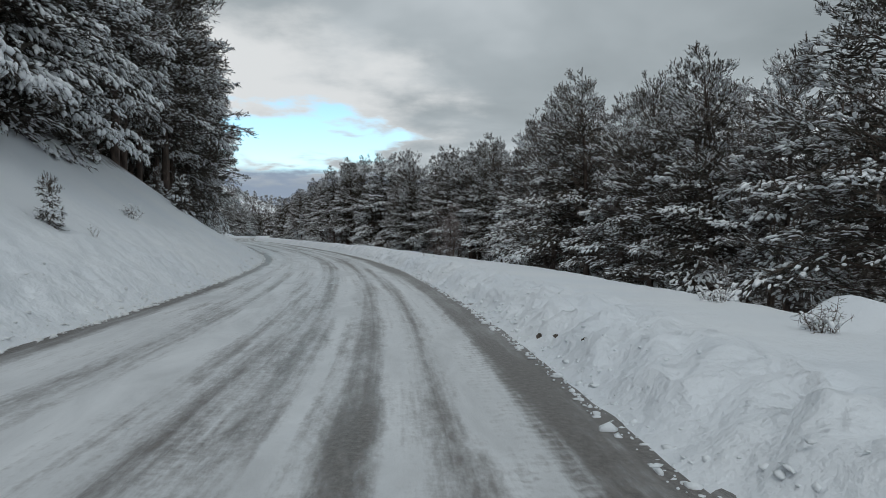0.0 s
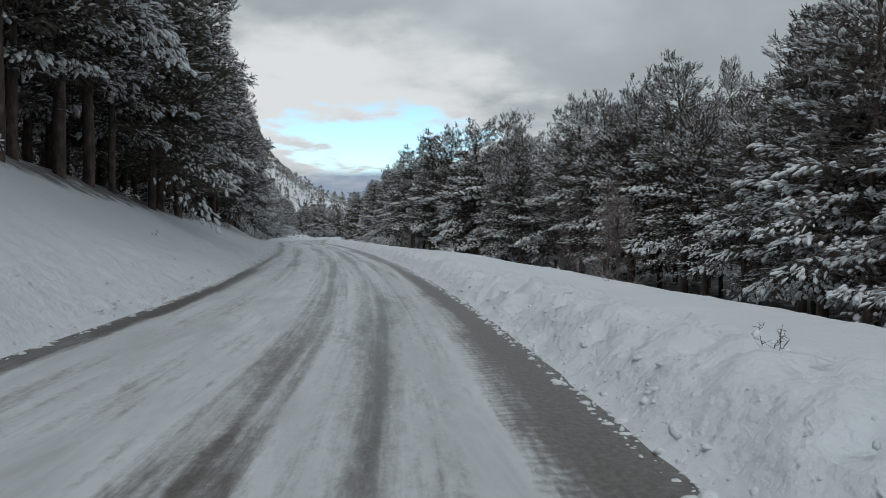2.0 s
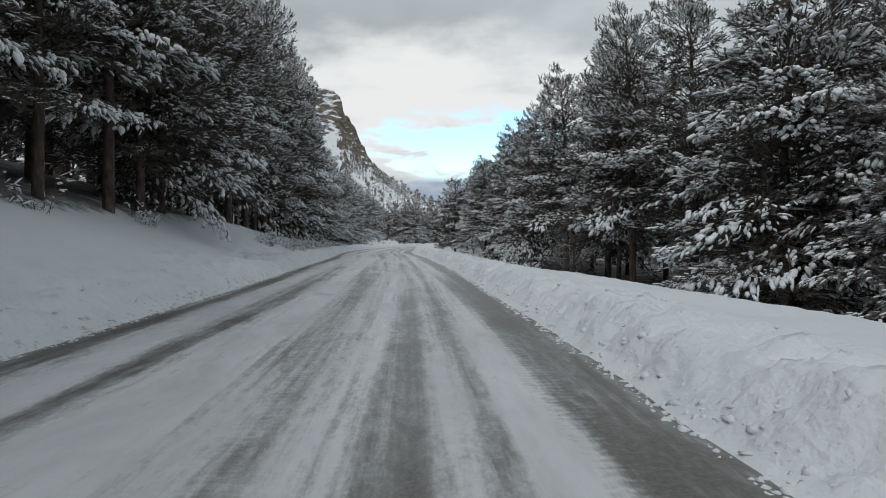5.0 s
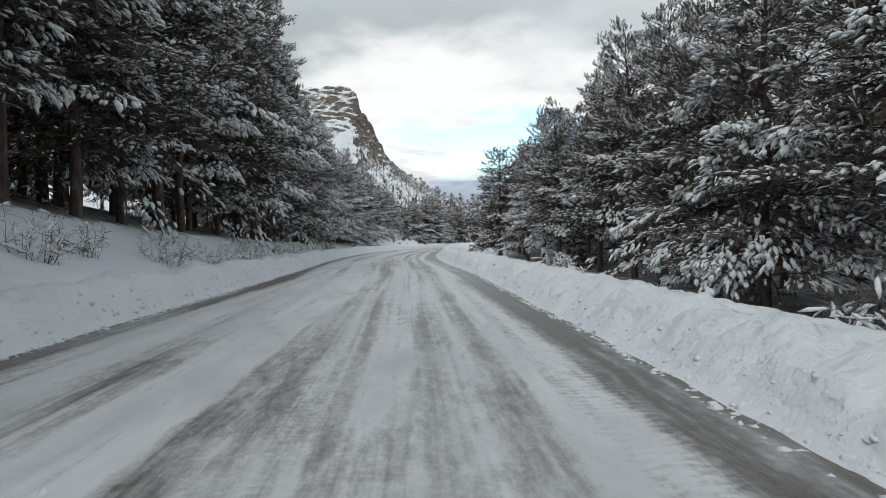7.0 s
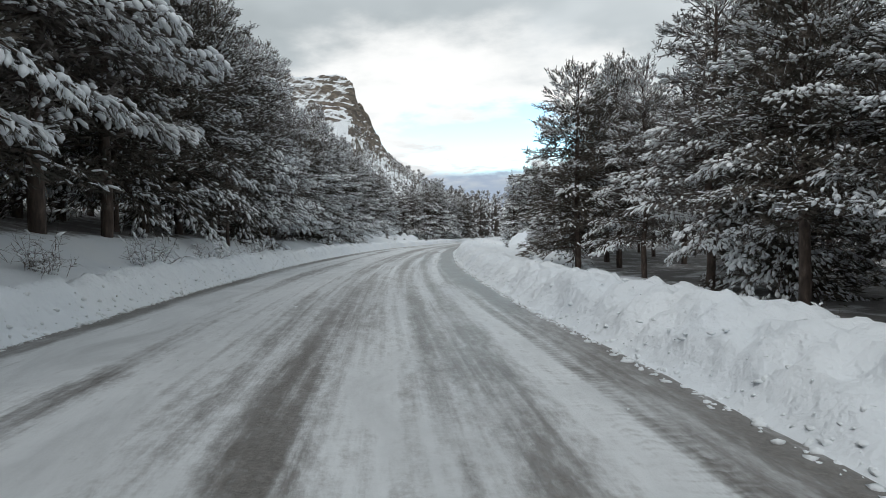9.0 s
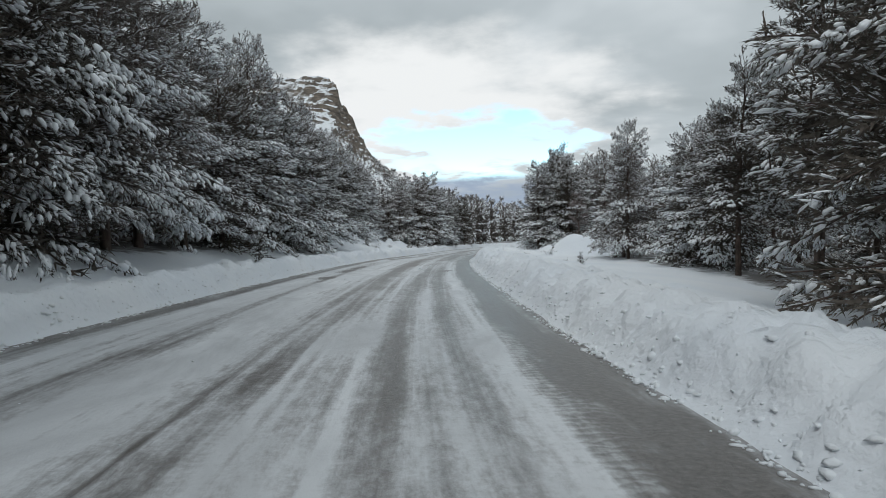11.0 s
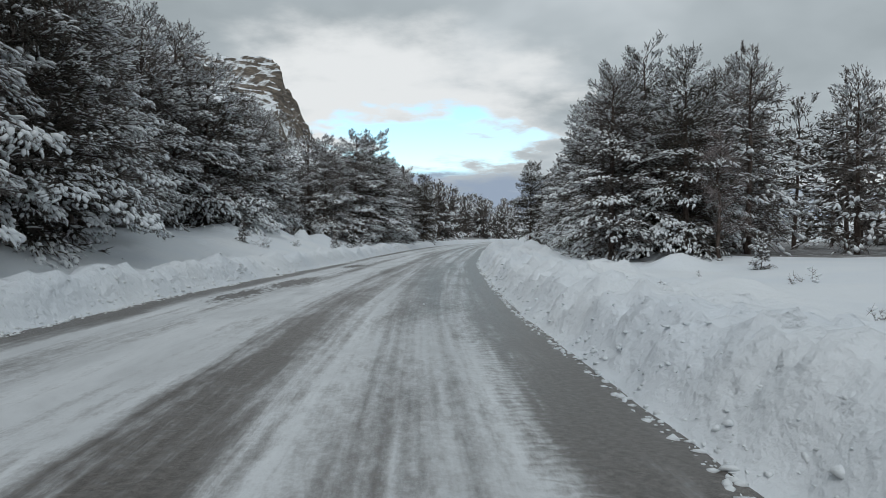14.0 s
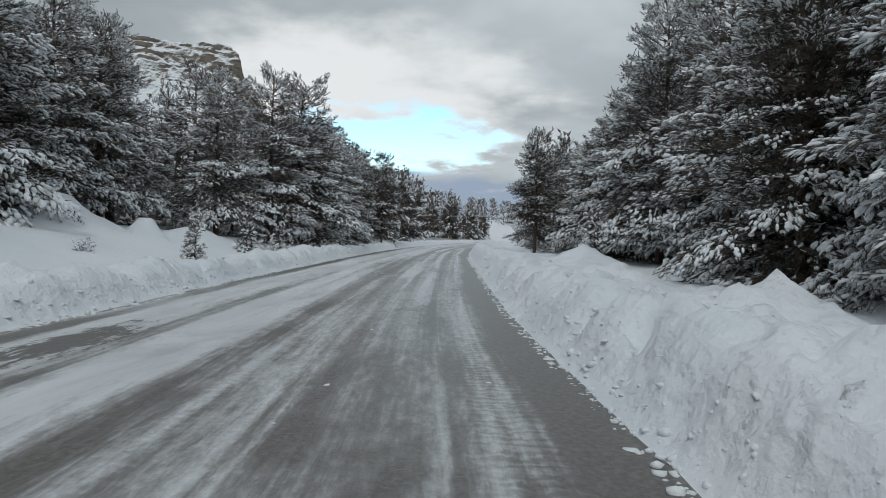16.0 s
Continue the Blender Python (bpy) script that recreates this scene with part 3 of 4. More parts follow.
def pine_parts(seed, height, spread, clear, detail=1.0, needles=10, load=0.6, width=0.011, size=0.105, droop=0.5, slim=0.72, leader=1.0, thick=0.05, bare=0.0, limbs=True, sides=5, fill=True, hang=1.0):
    """Meshes of one pine: trunk with limbs, needles, snow. bare: height below which the limbs thin out; load: share of boughs weighed down by snow."""
    rng = np.random.RandomState(seed)
    wood, leaf, snow = Bag(), Bag(), Bag()
    zs = np.linspace(-0.6, height * 0.97, 9)
    lean = rng.randn(2) * 0.012 * height
    trunk = np.stack([lean[0] * (zs / height) ** 2 + 0.03 * rng.randn(9), lean[1] * (zs / height) ** 2 + 0.03 * rng.randn(9), zs], 1)
    rad = 0.0125 * height * (1 - np.clip(zs, 0, None) / height) ** 0.8 + 0.012
    wood.add(*tube(trunk, rad, 6))
    P, T, L, TH, PL, FP, FT, CP = [], [], [], [], [], [], [], []
    h = clear
    grain = detail ** -0.45
    step = 0.36 * grain ** 0.8
    bulge = 1 + 0.22 * rng.randn(6)
    while h < height - 0.25:
        q = h / height
        span = spread * ((1 - q) ** slim) * min(1.0, 0.72 + 1.2 * q) + 0.30
        for k in range(rng.randint(4, 7)):
            az = rng.rand() * 2 * math.pi
            ln = span * (0.62 + 0.44 * rng.rand()) * np.interp(az, np.linspace(0, 6.3, 6), bulge).clip(0.8, 1.15)
            hd = np.array((math.cos(az), math.sin(az), 0.0))
            sd = np.array((-hd[1], hd[0], 0.0))
            el = 0.02 + 0.95 * q ** 1.6 * leader + 0.24 * rng.randn()
            # some boughs carry a thick blanket and hang, others have shed it
            weigh = float(np.clip(0.5 + (load - 0.6) * 0.8 + 0.42 * rng.randn(), 0.0, 1.25)) * (1 - 0.45 * q ** 3)
            dr = droop * (1 - 0.8 * q) * (0.2 + 0.45 * rng.rand() + 0.5 * weigh)
            cx = np.array((np.interp(h, zs, trunk[:, 0]), np.interp(h, zs, trunk[:, 1]), h + 0.2 * rng.randn()))

            def at(u):
                u = np.asarray(u, float)[:, None]
                return cx + hd * ln * u * (1 - 0.12 * u * max(el, 0)) + UP * ln * (u * math.tan(min(max(el, -0.5), 1.0)) * 0.8 - dr * u ** 2)

            us = np.array((0.0, 0.5, 1.0))
            if limbs:
                wood.add(*tube(at(us), 0.010 + 0.010 * ln * (1.05 - us) * 0.6, 3))
            # a flat spray of shoots, hanging like fingers where the bough is heavy
            ns = max(4 if detail > 0.1 else 3, int((ln * 6.8 + 1.3 * ln * ln + 3.5) * detail) + 1)
            u = 0.25 + 0.75 * rng.rand(ns) ** 0.55
            u[0] = 1.0
            lat = (2 * rng.rand(ns) - 1) * np.minimum(0.42 * ln * (1.12 - u) + 0.18, 0.8)
            o = at(u) + sd * lat[:, None] + rng.randn(ns, 3) * (0.03, 0.03, 0.045) - UP * (0.30 * np.abs(lat))[:, None]
            fw = unit(at(u + 0.05) - at(u))
            turn = np.clip(lat / 0.35, -1, 1)[:, None] * 0.75 + 0.4 * rng.randn(ns, 1)
            sink = hang * weigh * (1 - 0.9 * q ** 1.5) * (0.35 + 0.9 * rng.rand(ns, 1)) * (0.4 + 0.6 * u[:, None])
            lift = 1.1 * q ** 1.5 * (1 - 0.6 * weigh) + 0.18
            dirs = unit(fw * 0.85 + sd * turn + UP * (0.22 * rng.randn(ns, 1) - 1.25 * sink + lift))
            P.append(o)
            T.append(dirs)
            L.append((0.17 + 0.15 * rng.rand(ns)) * grain * (0.8 + 0.2 * u))
            heavy = np.clip(weigh * (0.65 + 0.6 * rng.rand(ns)) * (0.5 + 0.6 * u), 0.02, 1.3)
            TH.append((1.0 - 0.3 * q ** 3) * (0.45 + 0.8 * heavy))
            PL.append(heavy)
            if q > 0.35 and weigh < 0.75:
                CP.append(at(np.array((1.0, 0.82)[:1 + (rng.rand() < 0.5)])) + rng.randn(1, 3) * 0.04)
            if fill and q < 0.82:
                nf = max(2, int(ln * 4.2 * detail ** 0.6))
                FP.append(at(0.03 + 0.72 * rng.rand(nf)) - UP * 0.10)
                FT.append(unit(hd[None] * 0.6 + rng.randn(nf, 3) * (0.7, 0.7, 0.35)))
        h += step * (0.75 + 0.5 * rng.rand()) * (1.8 if h < bare else 1.0)
    P, T, L, TH, PL = np.concatenate(P), np.concatenate(T), np.concatenate(L), np.concatenate(TH), np.concatenate(PL)
    leaf.add(*needle_brushes(rng, P, T, L, needles, size, width))
    # upright candles on the upper boughs and the leader
    nc = 11
    CP.append(trunk[-1] + rng.randn(nc, 3) * (0.15, 0.15, 0.28) - UP * 0.35)
    CP = np.concatenate(CP)
    CT = unit(rng.randn(len(CP), 3) * (0.30, 0.30, 0.1) + UP)
    CL = (0.20 + 0.22 * rng.rand(len(CP))) * grain ** 0.5
    CL[-nc:] *= 1.35
    leaf.add(*needle_brushes(rng, CP, CT, CL, int(needles * 1.6) + 1, size * 0.62, width, 1.1, 0.0))
    if limbs:
        for o, w, c in zip(CP, CT, CL):
            wood.add(*tube(np.stack([o - UP * 0.05, o + w * c * 0.5, o + w * c]), (0.014, 0.012, 0.006), 3))
    if fill:
        FP, FT = np.concatenate(FP), np.concatenate(FT)
        leaf.add(*needle_brushes(rng, FP, FT, np.full(len(FP), 0.5), 7, size * 2.1, width * 2.2))
    pick = rng.rand(len(P)) < 0.12 + 0.55 * load + 0.9 * (PL - 0.25)
    if pick.any():
        snow.add(*snow_slugs(rng, P[pick], T[pick], L[pick] * (0.8 + 0.4 * rng.rand(pick.sum())), thick * TH[pick] * grain, sides))
    return wood, leaf, snow


def make_pine(name, label, seed, height, spread, clear, needle_mat=None, group="", **kw):
    wood, leaf, snow = pine_parts(seed, height, spread, clear, **kw)
    root = new(name)
    root.empty_display_size = 0.3
    wood.object("trunk", M_BARK, root)
    tagged(leaf.object("crown", needle_mat or M_NEEDLE, root, smooth=False), kind="stuff")
    tagged(snow.object("snow_load", M_LOAD, root), "white snow lying on the twigs", kind="stuff")
    return tagged(root, label, "pine tree", group)


def tree_pose(s, d, turn, scale, sink=0.15, wide=1.0):
    x, y = place(s, d)
    z = float(ground_height(s, d))
    return pose(float(x), float(y), z - sink, 0, 0, turn) @ Matrix.Diagonal((scale * wide, scale * wide, scale, 1))


def put_thing(proto, m):
    ob = copy_thing(proto, Matrix.Identity(4))
    ob.matrix_basis = m
    return ob


NEAR = []
HEIGHTS = (9.8, 10.8, 9.0, 10.2, 9.4, 10.0)
for i, (sp, cl, br, ld, mat, lab) in enumerate((
        (3.3, 0.5, 0.0, 0.80, M_NEEDLE, "tall dark pine with snow-laden drooping branches"),
        (3.1, 2.5, 3.2, 0.75, M_NEEDLE, "tall pine with snow lying along its boughs"),
        (3.4, 0.35, 0.0, 1.05, M_NEEDLE, "broad young pine heavily loaded with snow"),
        (2.8, 2.2, 3.4, 0.80, M_NEEDLE_FROST, "slender frosted pine with grey-brown twigs"),
        (3.1, 1.5, 0.0, 0.55, M_NEEDLE, "dark green pine with a little snow on its twigs"),
        (3.0, 0.9, 1.2, 0.95, M_NEEDLE_FROST, "rime-covered pine white with frost and snow"))):
    NEAR.append(make_pine("pine_tree", lab, 100 + i, HEIGHTS[i], sp, cl, mat, "roadside pines", load=ld, bare=br, thick=0.045, detail=1.75, slim=0.64))
NEAR_H = [max(v.co.z for v in t.children[1].data.vertices) for t in NEAR]
MID = []
for i, (hh, sp, cl, mat, lab) in enumerate((
        (10.2, 3.0, 1.6, M_NEEDLE, "pine of the inner forest dusted with snow"),
        (11.0, 2.8, 2.0, M_NEEDLE_FROST, "tall bare-stemmed forest pine with a snowy crown"),
        (9.8, 3.0, 1.4, M_NEEDLE_FROST, "frosted forest pine with grey twigs"))):
    MID.append(make_pine("forest_pine", lab, 200 + i, hh, sp, cl, mat, "inner forest pines", detail=0.5, needles=7, load=0.7, width=0.018, size=0.16, bare=2.5, thick=0.044, sides=4, slim=0.66))

LOW = []
for i, (hh, sp, cl, mat) in enumerate(((10.2, 3.0, 1.6, M_NEEDLE), (10.8, 2.9, 1.8, M_NEEDLE_FROST))):
    LOW.append(make_pine("forest_pine", "pine deep in the forest dusted with snow", 230 + i, hh, sp, cl, mat, "inner forest pines", detail=0.16, needles=6, load=0.6, width=0.034, size=0.24, bare=2.5, thick=0.036, sides=3, slim=0.66))

rng = np.random.RandomState(7)


used = set()


def plant(protos, k, s, d, scale, wide=1.15):
    p = protos[k % len(protos)]
    mtx = tree_pose(s, d, rng.rand() * 360, scale, 0.15, wide)
    if id(p) not in used:
        used.add(id(p))
        p.matrix_basis = mtx
    else:
        put_thing(p, mtx)


# trees whose tips stand out against the sky: s, d, height of the tip above the road, build, width
KEY = [(72.2, 11.5, 11.2, 2, 1.15), (68.7, 14.4, 10.9, 0, 1.1), (70.7, 13.7, 11.5, 3, 1.0), (70.2, 22.6, 12.6, 1, 1.0), (84.7, 10.6, 11.2, 4, 1.1), (91.5, 8.5, 9.8, 5, 1.1),
       (117.1, 8.9, 9.7, 3, 1.1), (115.6, 10.4, 9.6, 0, 1.1), (125.3, 7.0, 8.5, 4, 1.15), (103.0, 9.6, 10.6, 1, 1.1), (121.8, 13.8, 10.9, 1, 1.1), (34.6, 15.4, 9.8, 3, 1.1),
       (75.4, 29.1, 14.8, 1, 0.9), (64.5, 29.5, 15.0, 3, 0.9), (46.8, 31.4, 15.5, 1, 0.9), (56.0, 31.0, 14.6, 3, 0.9), (48.5, 40.0, 17.0, 1, 0.9), (40.0, 28.0, 13.5, 3, 0.9),
       (172.5, 6.4, 8.1, 5, 1.25), (179.7, 14.1, 10.4, 5, 1.1), (176.4, 11.8, 9.0, 5, 1.1), (160.5, 18.5, 8.4, 2, 1.1), (178.2, 7.2, 7.9, 0, 1.2), (146.4, 8.6, 6.6, 5, 1.0), (205.7, 5.9, 8.2, 4, 1.1),
       (204.0, -8.7, 10.9, 2, 1.25), (221.5, -6.2, 8.6, 4, 1.1)]
taken = []
for s, d, zt, k, wide in KEY:
    hh = zt - float(ground_height(s, d)) + 0.15
    plant(NEAR, k, s, d, hh / NEAR_H[k], wide * min(1.0, (12.5 / hh) ** 0.5))
    taken.append((s, d))


def free(s, d, gap):
    return all((s - a) ** 2 + (d - b) ** 2 > gap * gap for a, b in taken)


def variant(s, side):
    """Which build of pine grows where: darker in the cut, whiter further on."""
    if side < 0:
        return rng.choice((0, 2, 4, 0, 3) if s < 30 else (1, 1, 4) if s < 75 else (4, 4, 1, 4) if s < 98 else (4, 1, 4, 4, 3) if s < 132 else (5, 2, 5, 0) if s < 165 else (5, 2, 5, 5))
    return rng.choice((3, 1, 3, 1, 1) if s < 40 else (1, 3, 1, 1, 4) if s < 104 else (1, 1, 5, 3) if s < 138 else (2, 5, 5, 0))


for side in (-1, 1):
    for row, (off, gap, kind) in enumerate(((0.0, 3.0, NEAR), (3.2, 3.4, MID), (7.0, 5.0, MID), (12.5, 6.5, LOW), (18.0, 8.0, LOW))):
        s = -4.0 if row < 2 else -10.0
        while s < (222 if row < 2 else 226):
            s += gap * (0.8 + 0.4 * rng.rand())
            e = left_edge(s) if side < 0 else right_edge(s)
            d = e + side * (off + 1.3 * rng.rand())
            if not free(s, d, 2.2):
                continue
            if side < 0:
                grow = along(s, (0, 1.15), (25, 1.2), (45, 1.40), (70, 1.36), (95, 1.44), (115, 1.46), (130, 1.34), (142, 1.16), (155, 1.05), (166, 1.0), (174, 1.02), (186, 1.08), (194, 0.98), (205, 0.80)) * (1.0 if row == 0 or s < 150 else 0.9)
            else:
                grow = along(s, (0, 0.88), (60, 0.96), (85, 1.0), (100, 0.93), (112, 0.83), (130, 0.84), (137, 0.58), (152, 0.54), (153, 0.84), (169, 0.82), (170, 0.76), (175, 0.82), (182, 0.92), (192, 0.97), (200, 0.72), (225, 0.78)) * (1.0 if row == 0 else 0.93) * (1 + (along(abs(d), (12, 0.0), (22, 0.1), (32, 0.28)) if 25 < s < 95 else 0.0))
            plant(kind, variant(s, side), s, d, grow * (0.84 + 0.28 * rng.rand()), (1.08 if 76 < s < 136 else 1.2) if side > 0 else float(along(s, (0, 1.15), (40, 1.02), (90, 1.0), (135, 1.0), (150, 1.15), (170, 1.25))))
            taken.append((s, d))

# far woods past the last bend and behind the rows
far_wood, far_leaf, far_snow = Bag(), Bag(), Bag()
proto_far = [pine_parts(300 + i, 9.5, 3.0, 0.8, detail=0.035, needles=3, load=0.6, width=0.12, size=0.45, thick=0.05, limbs=False, sides=3) for i in range(3)]
proto_far += [pine_parts(310 + i, 9.5, 3.0, 0.8, detail=0.03, needles=2, load=0.55, width=0.16, size=0.6, thick=0.05, limbs=False, sides=3, fill=False) for i in range(2)]
proto_far = [[(np.concatenate(b.v), np.array([f if len(f) == 4 else (*f, f[2]) for f in b.f])) for b in p] for p in proto_far]


def add_far(x, y, z, turn, scale, k):
    c, s_ = math.cos(turn) * scale, math.sin(turn) * scale
    for bag, (v, f) in zip((far_wood, far_leaf, far_snow), proto_far[k]):
        bag.v.append(np.stack([v[:, 0] * c - v[:, 1] * s_ + x, v[:, 0] * s_ + v[:, 1] * c + y, v[:, 2] * scale + z], 1))
        if f.shape[1] == 4 and (f[:, 3] == f[:, 2]).all():
            f = f[:, :3]
        bag.f.extend((f + bag.n).tolist())
        bag.n += len(v)


for i in range(170):
    s = 222 + 180 * rng.rand() ** 1.3
    side = -1 if rng.rand() < 0.5 else 1
    d = side * (8.2 + 26 * rng.rand() ** 1.6)
    x, y = place(s, d)
    add_far(float(x), float(y), float(ground_height(s, d)) - 0.2, rng.rand() * 6.28, 0.75 + 0.35 * rng.rand(), rng.randint(3))
for i in range(80):
    s = -10 + 225 * rng.rand()
    side = -1 if rng.rand() < 0.6 else 1
    d = side * (30 + 30 * rng.rand())
    x, y = place(s, d)
    add_far(float(x), float(y), float(ground_height(s, d)) - 0.2, rng.rand() * 6.28, 0.9 + 0.4 * rng.rand(), rng.randint(3))

# ---------------------------------------------------------------- the rocky hill
PEAK = np.array((-353.0, 741.0))
VIEW = unit(np.array((-0.449, 0.893)))
RIGHT = np.array((VIEW[1], -VIEW[0]))


def hill_height(u, v):
    u = u + 20 * fbm(u / 11.0, v / 10.0, 55, 3) * np.clip(1 - np.abs(u - 20) / 90, 0, 1)
    prof = np.interp(u, [-900, -500, -260, -75, -20, -1, 3, 11, 24, 38, 76, 160, 300, 520], [60, 150, 186, 184, 185, 182, 163, 147, 122, 102, 66, 36, 14, -4])
    base = np.interp(v, [-520, -470, -240, -90, -45, -14, 10, 300, 700], [-0.06, 0.0, 0.42, 0.66, 0.74, 0.90, 1.0, 1.0, -0.05])
    rough = fbm(u / 40.0, v / 30.0, 61, 4) * 16 + fbm(u / 9.0, v / 9.0, 71, 3) * 9
    z = prof * base
    return z + rough * np.clip(z / 60, 0, 1)


hu = np.concatenate([np.arange(-900, -300, 25), np.arange(-300, -110, 8), np.arange(-110, 60, 2.0), np.arange(60, 180, 5), np.arange(180, 530, 20)])
hv = np.concatenate([np.arange(-520, -120, 14), np.arange(-120, 20, 2.5), np.arange(20, 700, 40)])
U, V = np.meshgrid(hu, hv, indexing="ij")
HZ = hill_height(U, V)
# ledges in the cliff
wav = 14 * fbm(U / 55.0, V / 50.0, 81, 3) + 0.10 * U
band = np.round((HZ + wav) / 8.0) * 8.0 - wav
cl = ease((HZ - 95) / 30) * (V < 15) * np.clip(0.15 + 1.8 * fbm(U / 22.0, V / 18.0, 91, 3), 0, 0.6)
HZ = HZ * (1 - cl) + band * cl
HX, HY = PEAK[0] + RIGHT[0] * U + VIEW[0] * V, PEAK[1] + RIGHT[1] * U + VIEW[1] * V

m, n, l, b = material("snowy_rock")
ge = nd(n, "ShaderNodeNewGeometry")
sp = nd(n, "ShaderNodeSeparateXYZ")
l.new(ge.outputs["True Normal"], sp.inputs[0])
ns = nd(n, "ShaderNodeTexNoise", Scale=0.16, Detail=8.0, Roughness=0.7)
mpz = nd(n, "ShaderNodeMapping")
mpz.inputs["Scale"].default_value = (0.4, 0.4, 1.6)
l.new(ge.outputs["Position"], mpz.inputs[0])
l.new(mpz.outputs[0], ns.inputs["Vector"])
rk = nd(n, "ShaderNodeValToRGB")
ramp_set(rk, [(0.3, (0.06, 0.05, 0.042, 1)), (0.48, (0.13, 0.108, 0.088, 1)), (0.6, (0.22, 0.18, 0.142, 1)), (0.75, (0.38, 0.33, 0.28, 1))])
l.new(ns.outputs["Fac"], rk.inputs[0])
ad = nd(n, "ShaderNodeMath", op="MULTIPLY_ADD")
ad.inputs[1].default_value, ad.inputs[2].default_value = 0.7, -0.35
l.new(ns.outputs["Fac"], ad.inputs[0])
sm = nd(n, "ShaderNodeMath", op="ADD")
l.new(sp.outputs[2], sm.inputs[0])
l.new(ad.outputs[0], sm.inputs[1])
st = nd(n, "ShaderNodeMapRange")
st.inputs[1].default_value, st.inputs[2].default_value = 0.58, 0.76
l.new(sm.outputs[0], st.inputs[0])
l.new(mixc(n, l, st.outputs[0], rk.outputs[0], (0.80, 0.82, 0.84, 1)), b.inputs["Base Color"])
b.inputs["Roughness"].default_value = 0.9
bpn = nd(n, "ShaderNodeBump", Strength=0.8, Distance=3.0)
l.new(ns.outputs["Fac"], bpn.inputs["Height"])
l.new(bpn.outputs[0], b.inputs["Normal"])
hill = mesh_object("rocky_hill", np.stack([HX.ravel(), HY.ravel(), HZ.ravel() - 1.0], 1), grid_faces(*U.shape), [m], smooth=False)
tagged(hill, "rocky limestone hill with a cliff and snowy ledges", "hill", kind="structure")

for i in range(560):
    u, v = -140 + 480 * rng.rand(), -470 + 400 * rng.rand()
    z = float(hill_height(u, v))
    if z > 92 or z < 0 or (z > 70 and rng.rand() < 0.6):
        continue
    x, y = PEAK + RIGHT * u + VIEW * v
    add_far(float(x), float(y), z - 1.5, rng.rand() * 6.28, 0.9 + 0.5 * rng.rand(), 3 + rng.randint(2))

woods = new("far_woods")
far_wood.object("trunks", M_BARK, woods)
far_leaf.object("crowns", M_NEEDLE_FROST, woods, smooth=False)
far_snow.object("snow_load", M_LOAD, woods)
for part_ in woods.children:
    tagged(part_, kind="stuff")
tagged(woods, "distant snow-dusted pine forest on the hill and round the bend", "forest", kind="stuff")

# ---------------------------------------------------------------- small plants and stones
def sapling(seed, height, label, load, mat=None):
    """A young pine: the big tree's build at a small size."""
    wood, leaf, snow = pine_parts(seed, 4.0, 1.35, 0.15, detail=0.8, needles=8, load=load, width=0.016, size=0.17, thick=0.085, slim=0.8)
    root = new("young_pine")
    root.empty_display_size = 0.2
    k = height / 4.0
    for nm, bag, mt in (("stem", wood, M_BARK), ("needles", leaf, mat or M_NEEDLE), ("snow_load", snow, M_LOAD)):
        bag.v = [np.concatenate(bag.v) * k]
        part_ = bag.object(nm, mt, root, smooth=nm != "needles")
        if nm != "stem":
            tagged(part_, kind="stuff")
    return tagged(root, label, "young tree", "young pines")


def shrub(seed, height, width_, label, mat, stems=16, load=0.35):
    """A leafless bush of forked twigs."""
    rs_ = np.random.RandomState(seed)
    wood, snow = Bag(), Bag()
    P, T, L = [], [], []
    for i in range(stems):
        az, out = rs_.rand() * 6.28, width_ * rs_.rand() ** 0.6
        root_ = np.array((math.cos(az) * out, math.sin(az) * out, 0.0)) * 0.55
        tip = root_ + np.array((math.cos(az) * out * 0.5, math.sin(az) * out * 0.5, height * (0.3 + 0.7 * rs_.rand()))) + rs_.randn(3) * (0.2, 0.2, 0.05) * np.array(height)
        u = np.linspace(0, 1, 4)[:, None]
        pts = root_ + (tip - root_) * u + rs_.randn(4, 3) * 0.045 * height * (u > 0.1) - UP * 0.06 * (u < 0.1)
        wood.add(*tube(pts, np.linspace(0.005, 0.002, 4) * (0.6 + 0.5 * height), 3))
        for k in range(12):
            a = 0.15 + 0.85 * rs_.rand()
            o = np.array([np.interp(a, u[:, 0], pts[:, c]) for c in range(3)])
            w = unit(rs_.randn(3) * (0.9, 0.9, 0.6) + UP * 0.15)
            ln = height * (0.10 + 0.22 * rs_.rand())
            wood.add(*tube(np.array((o, o + w * ln * 0.5 + rs_.randn(3) * 0.06 * ln, o + w * ln)), np.array((0.0035, 0.0025, 0.0012)) * (0.7 + 0.4 * height), 3))
            P.append(o)
            T.append(w)
            L.append(ln)
    P, T, L = np.array(P), np.array(T), np.array(L)
    pick = rs_.rand(len(P)) < load
    root = new("shrub")
    root.empty_display_size = 0.2
    tagged(wood.object("crown", mat, root), kind="stuff")
    if pick.any():
        snow.add(*snow_slugs(rs_, P[pick], T[pick], L[pick], 0.022 + 0.010 * height, 4))
        tagged(snow.object("snow_load", M_LOAD, root), kind="stuff")
    return tagged(root, label, "shrub", "roadside shrubs")


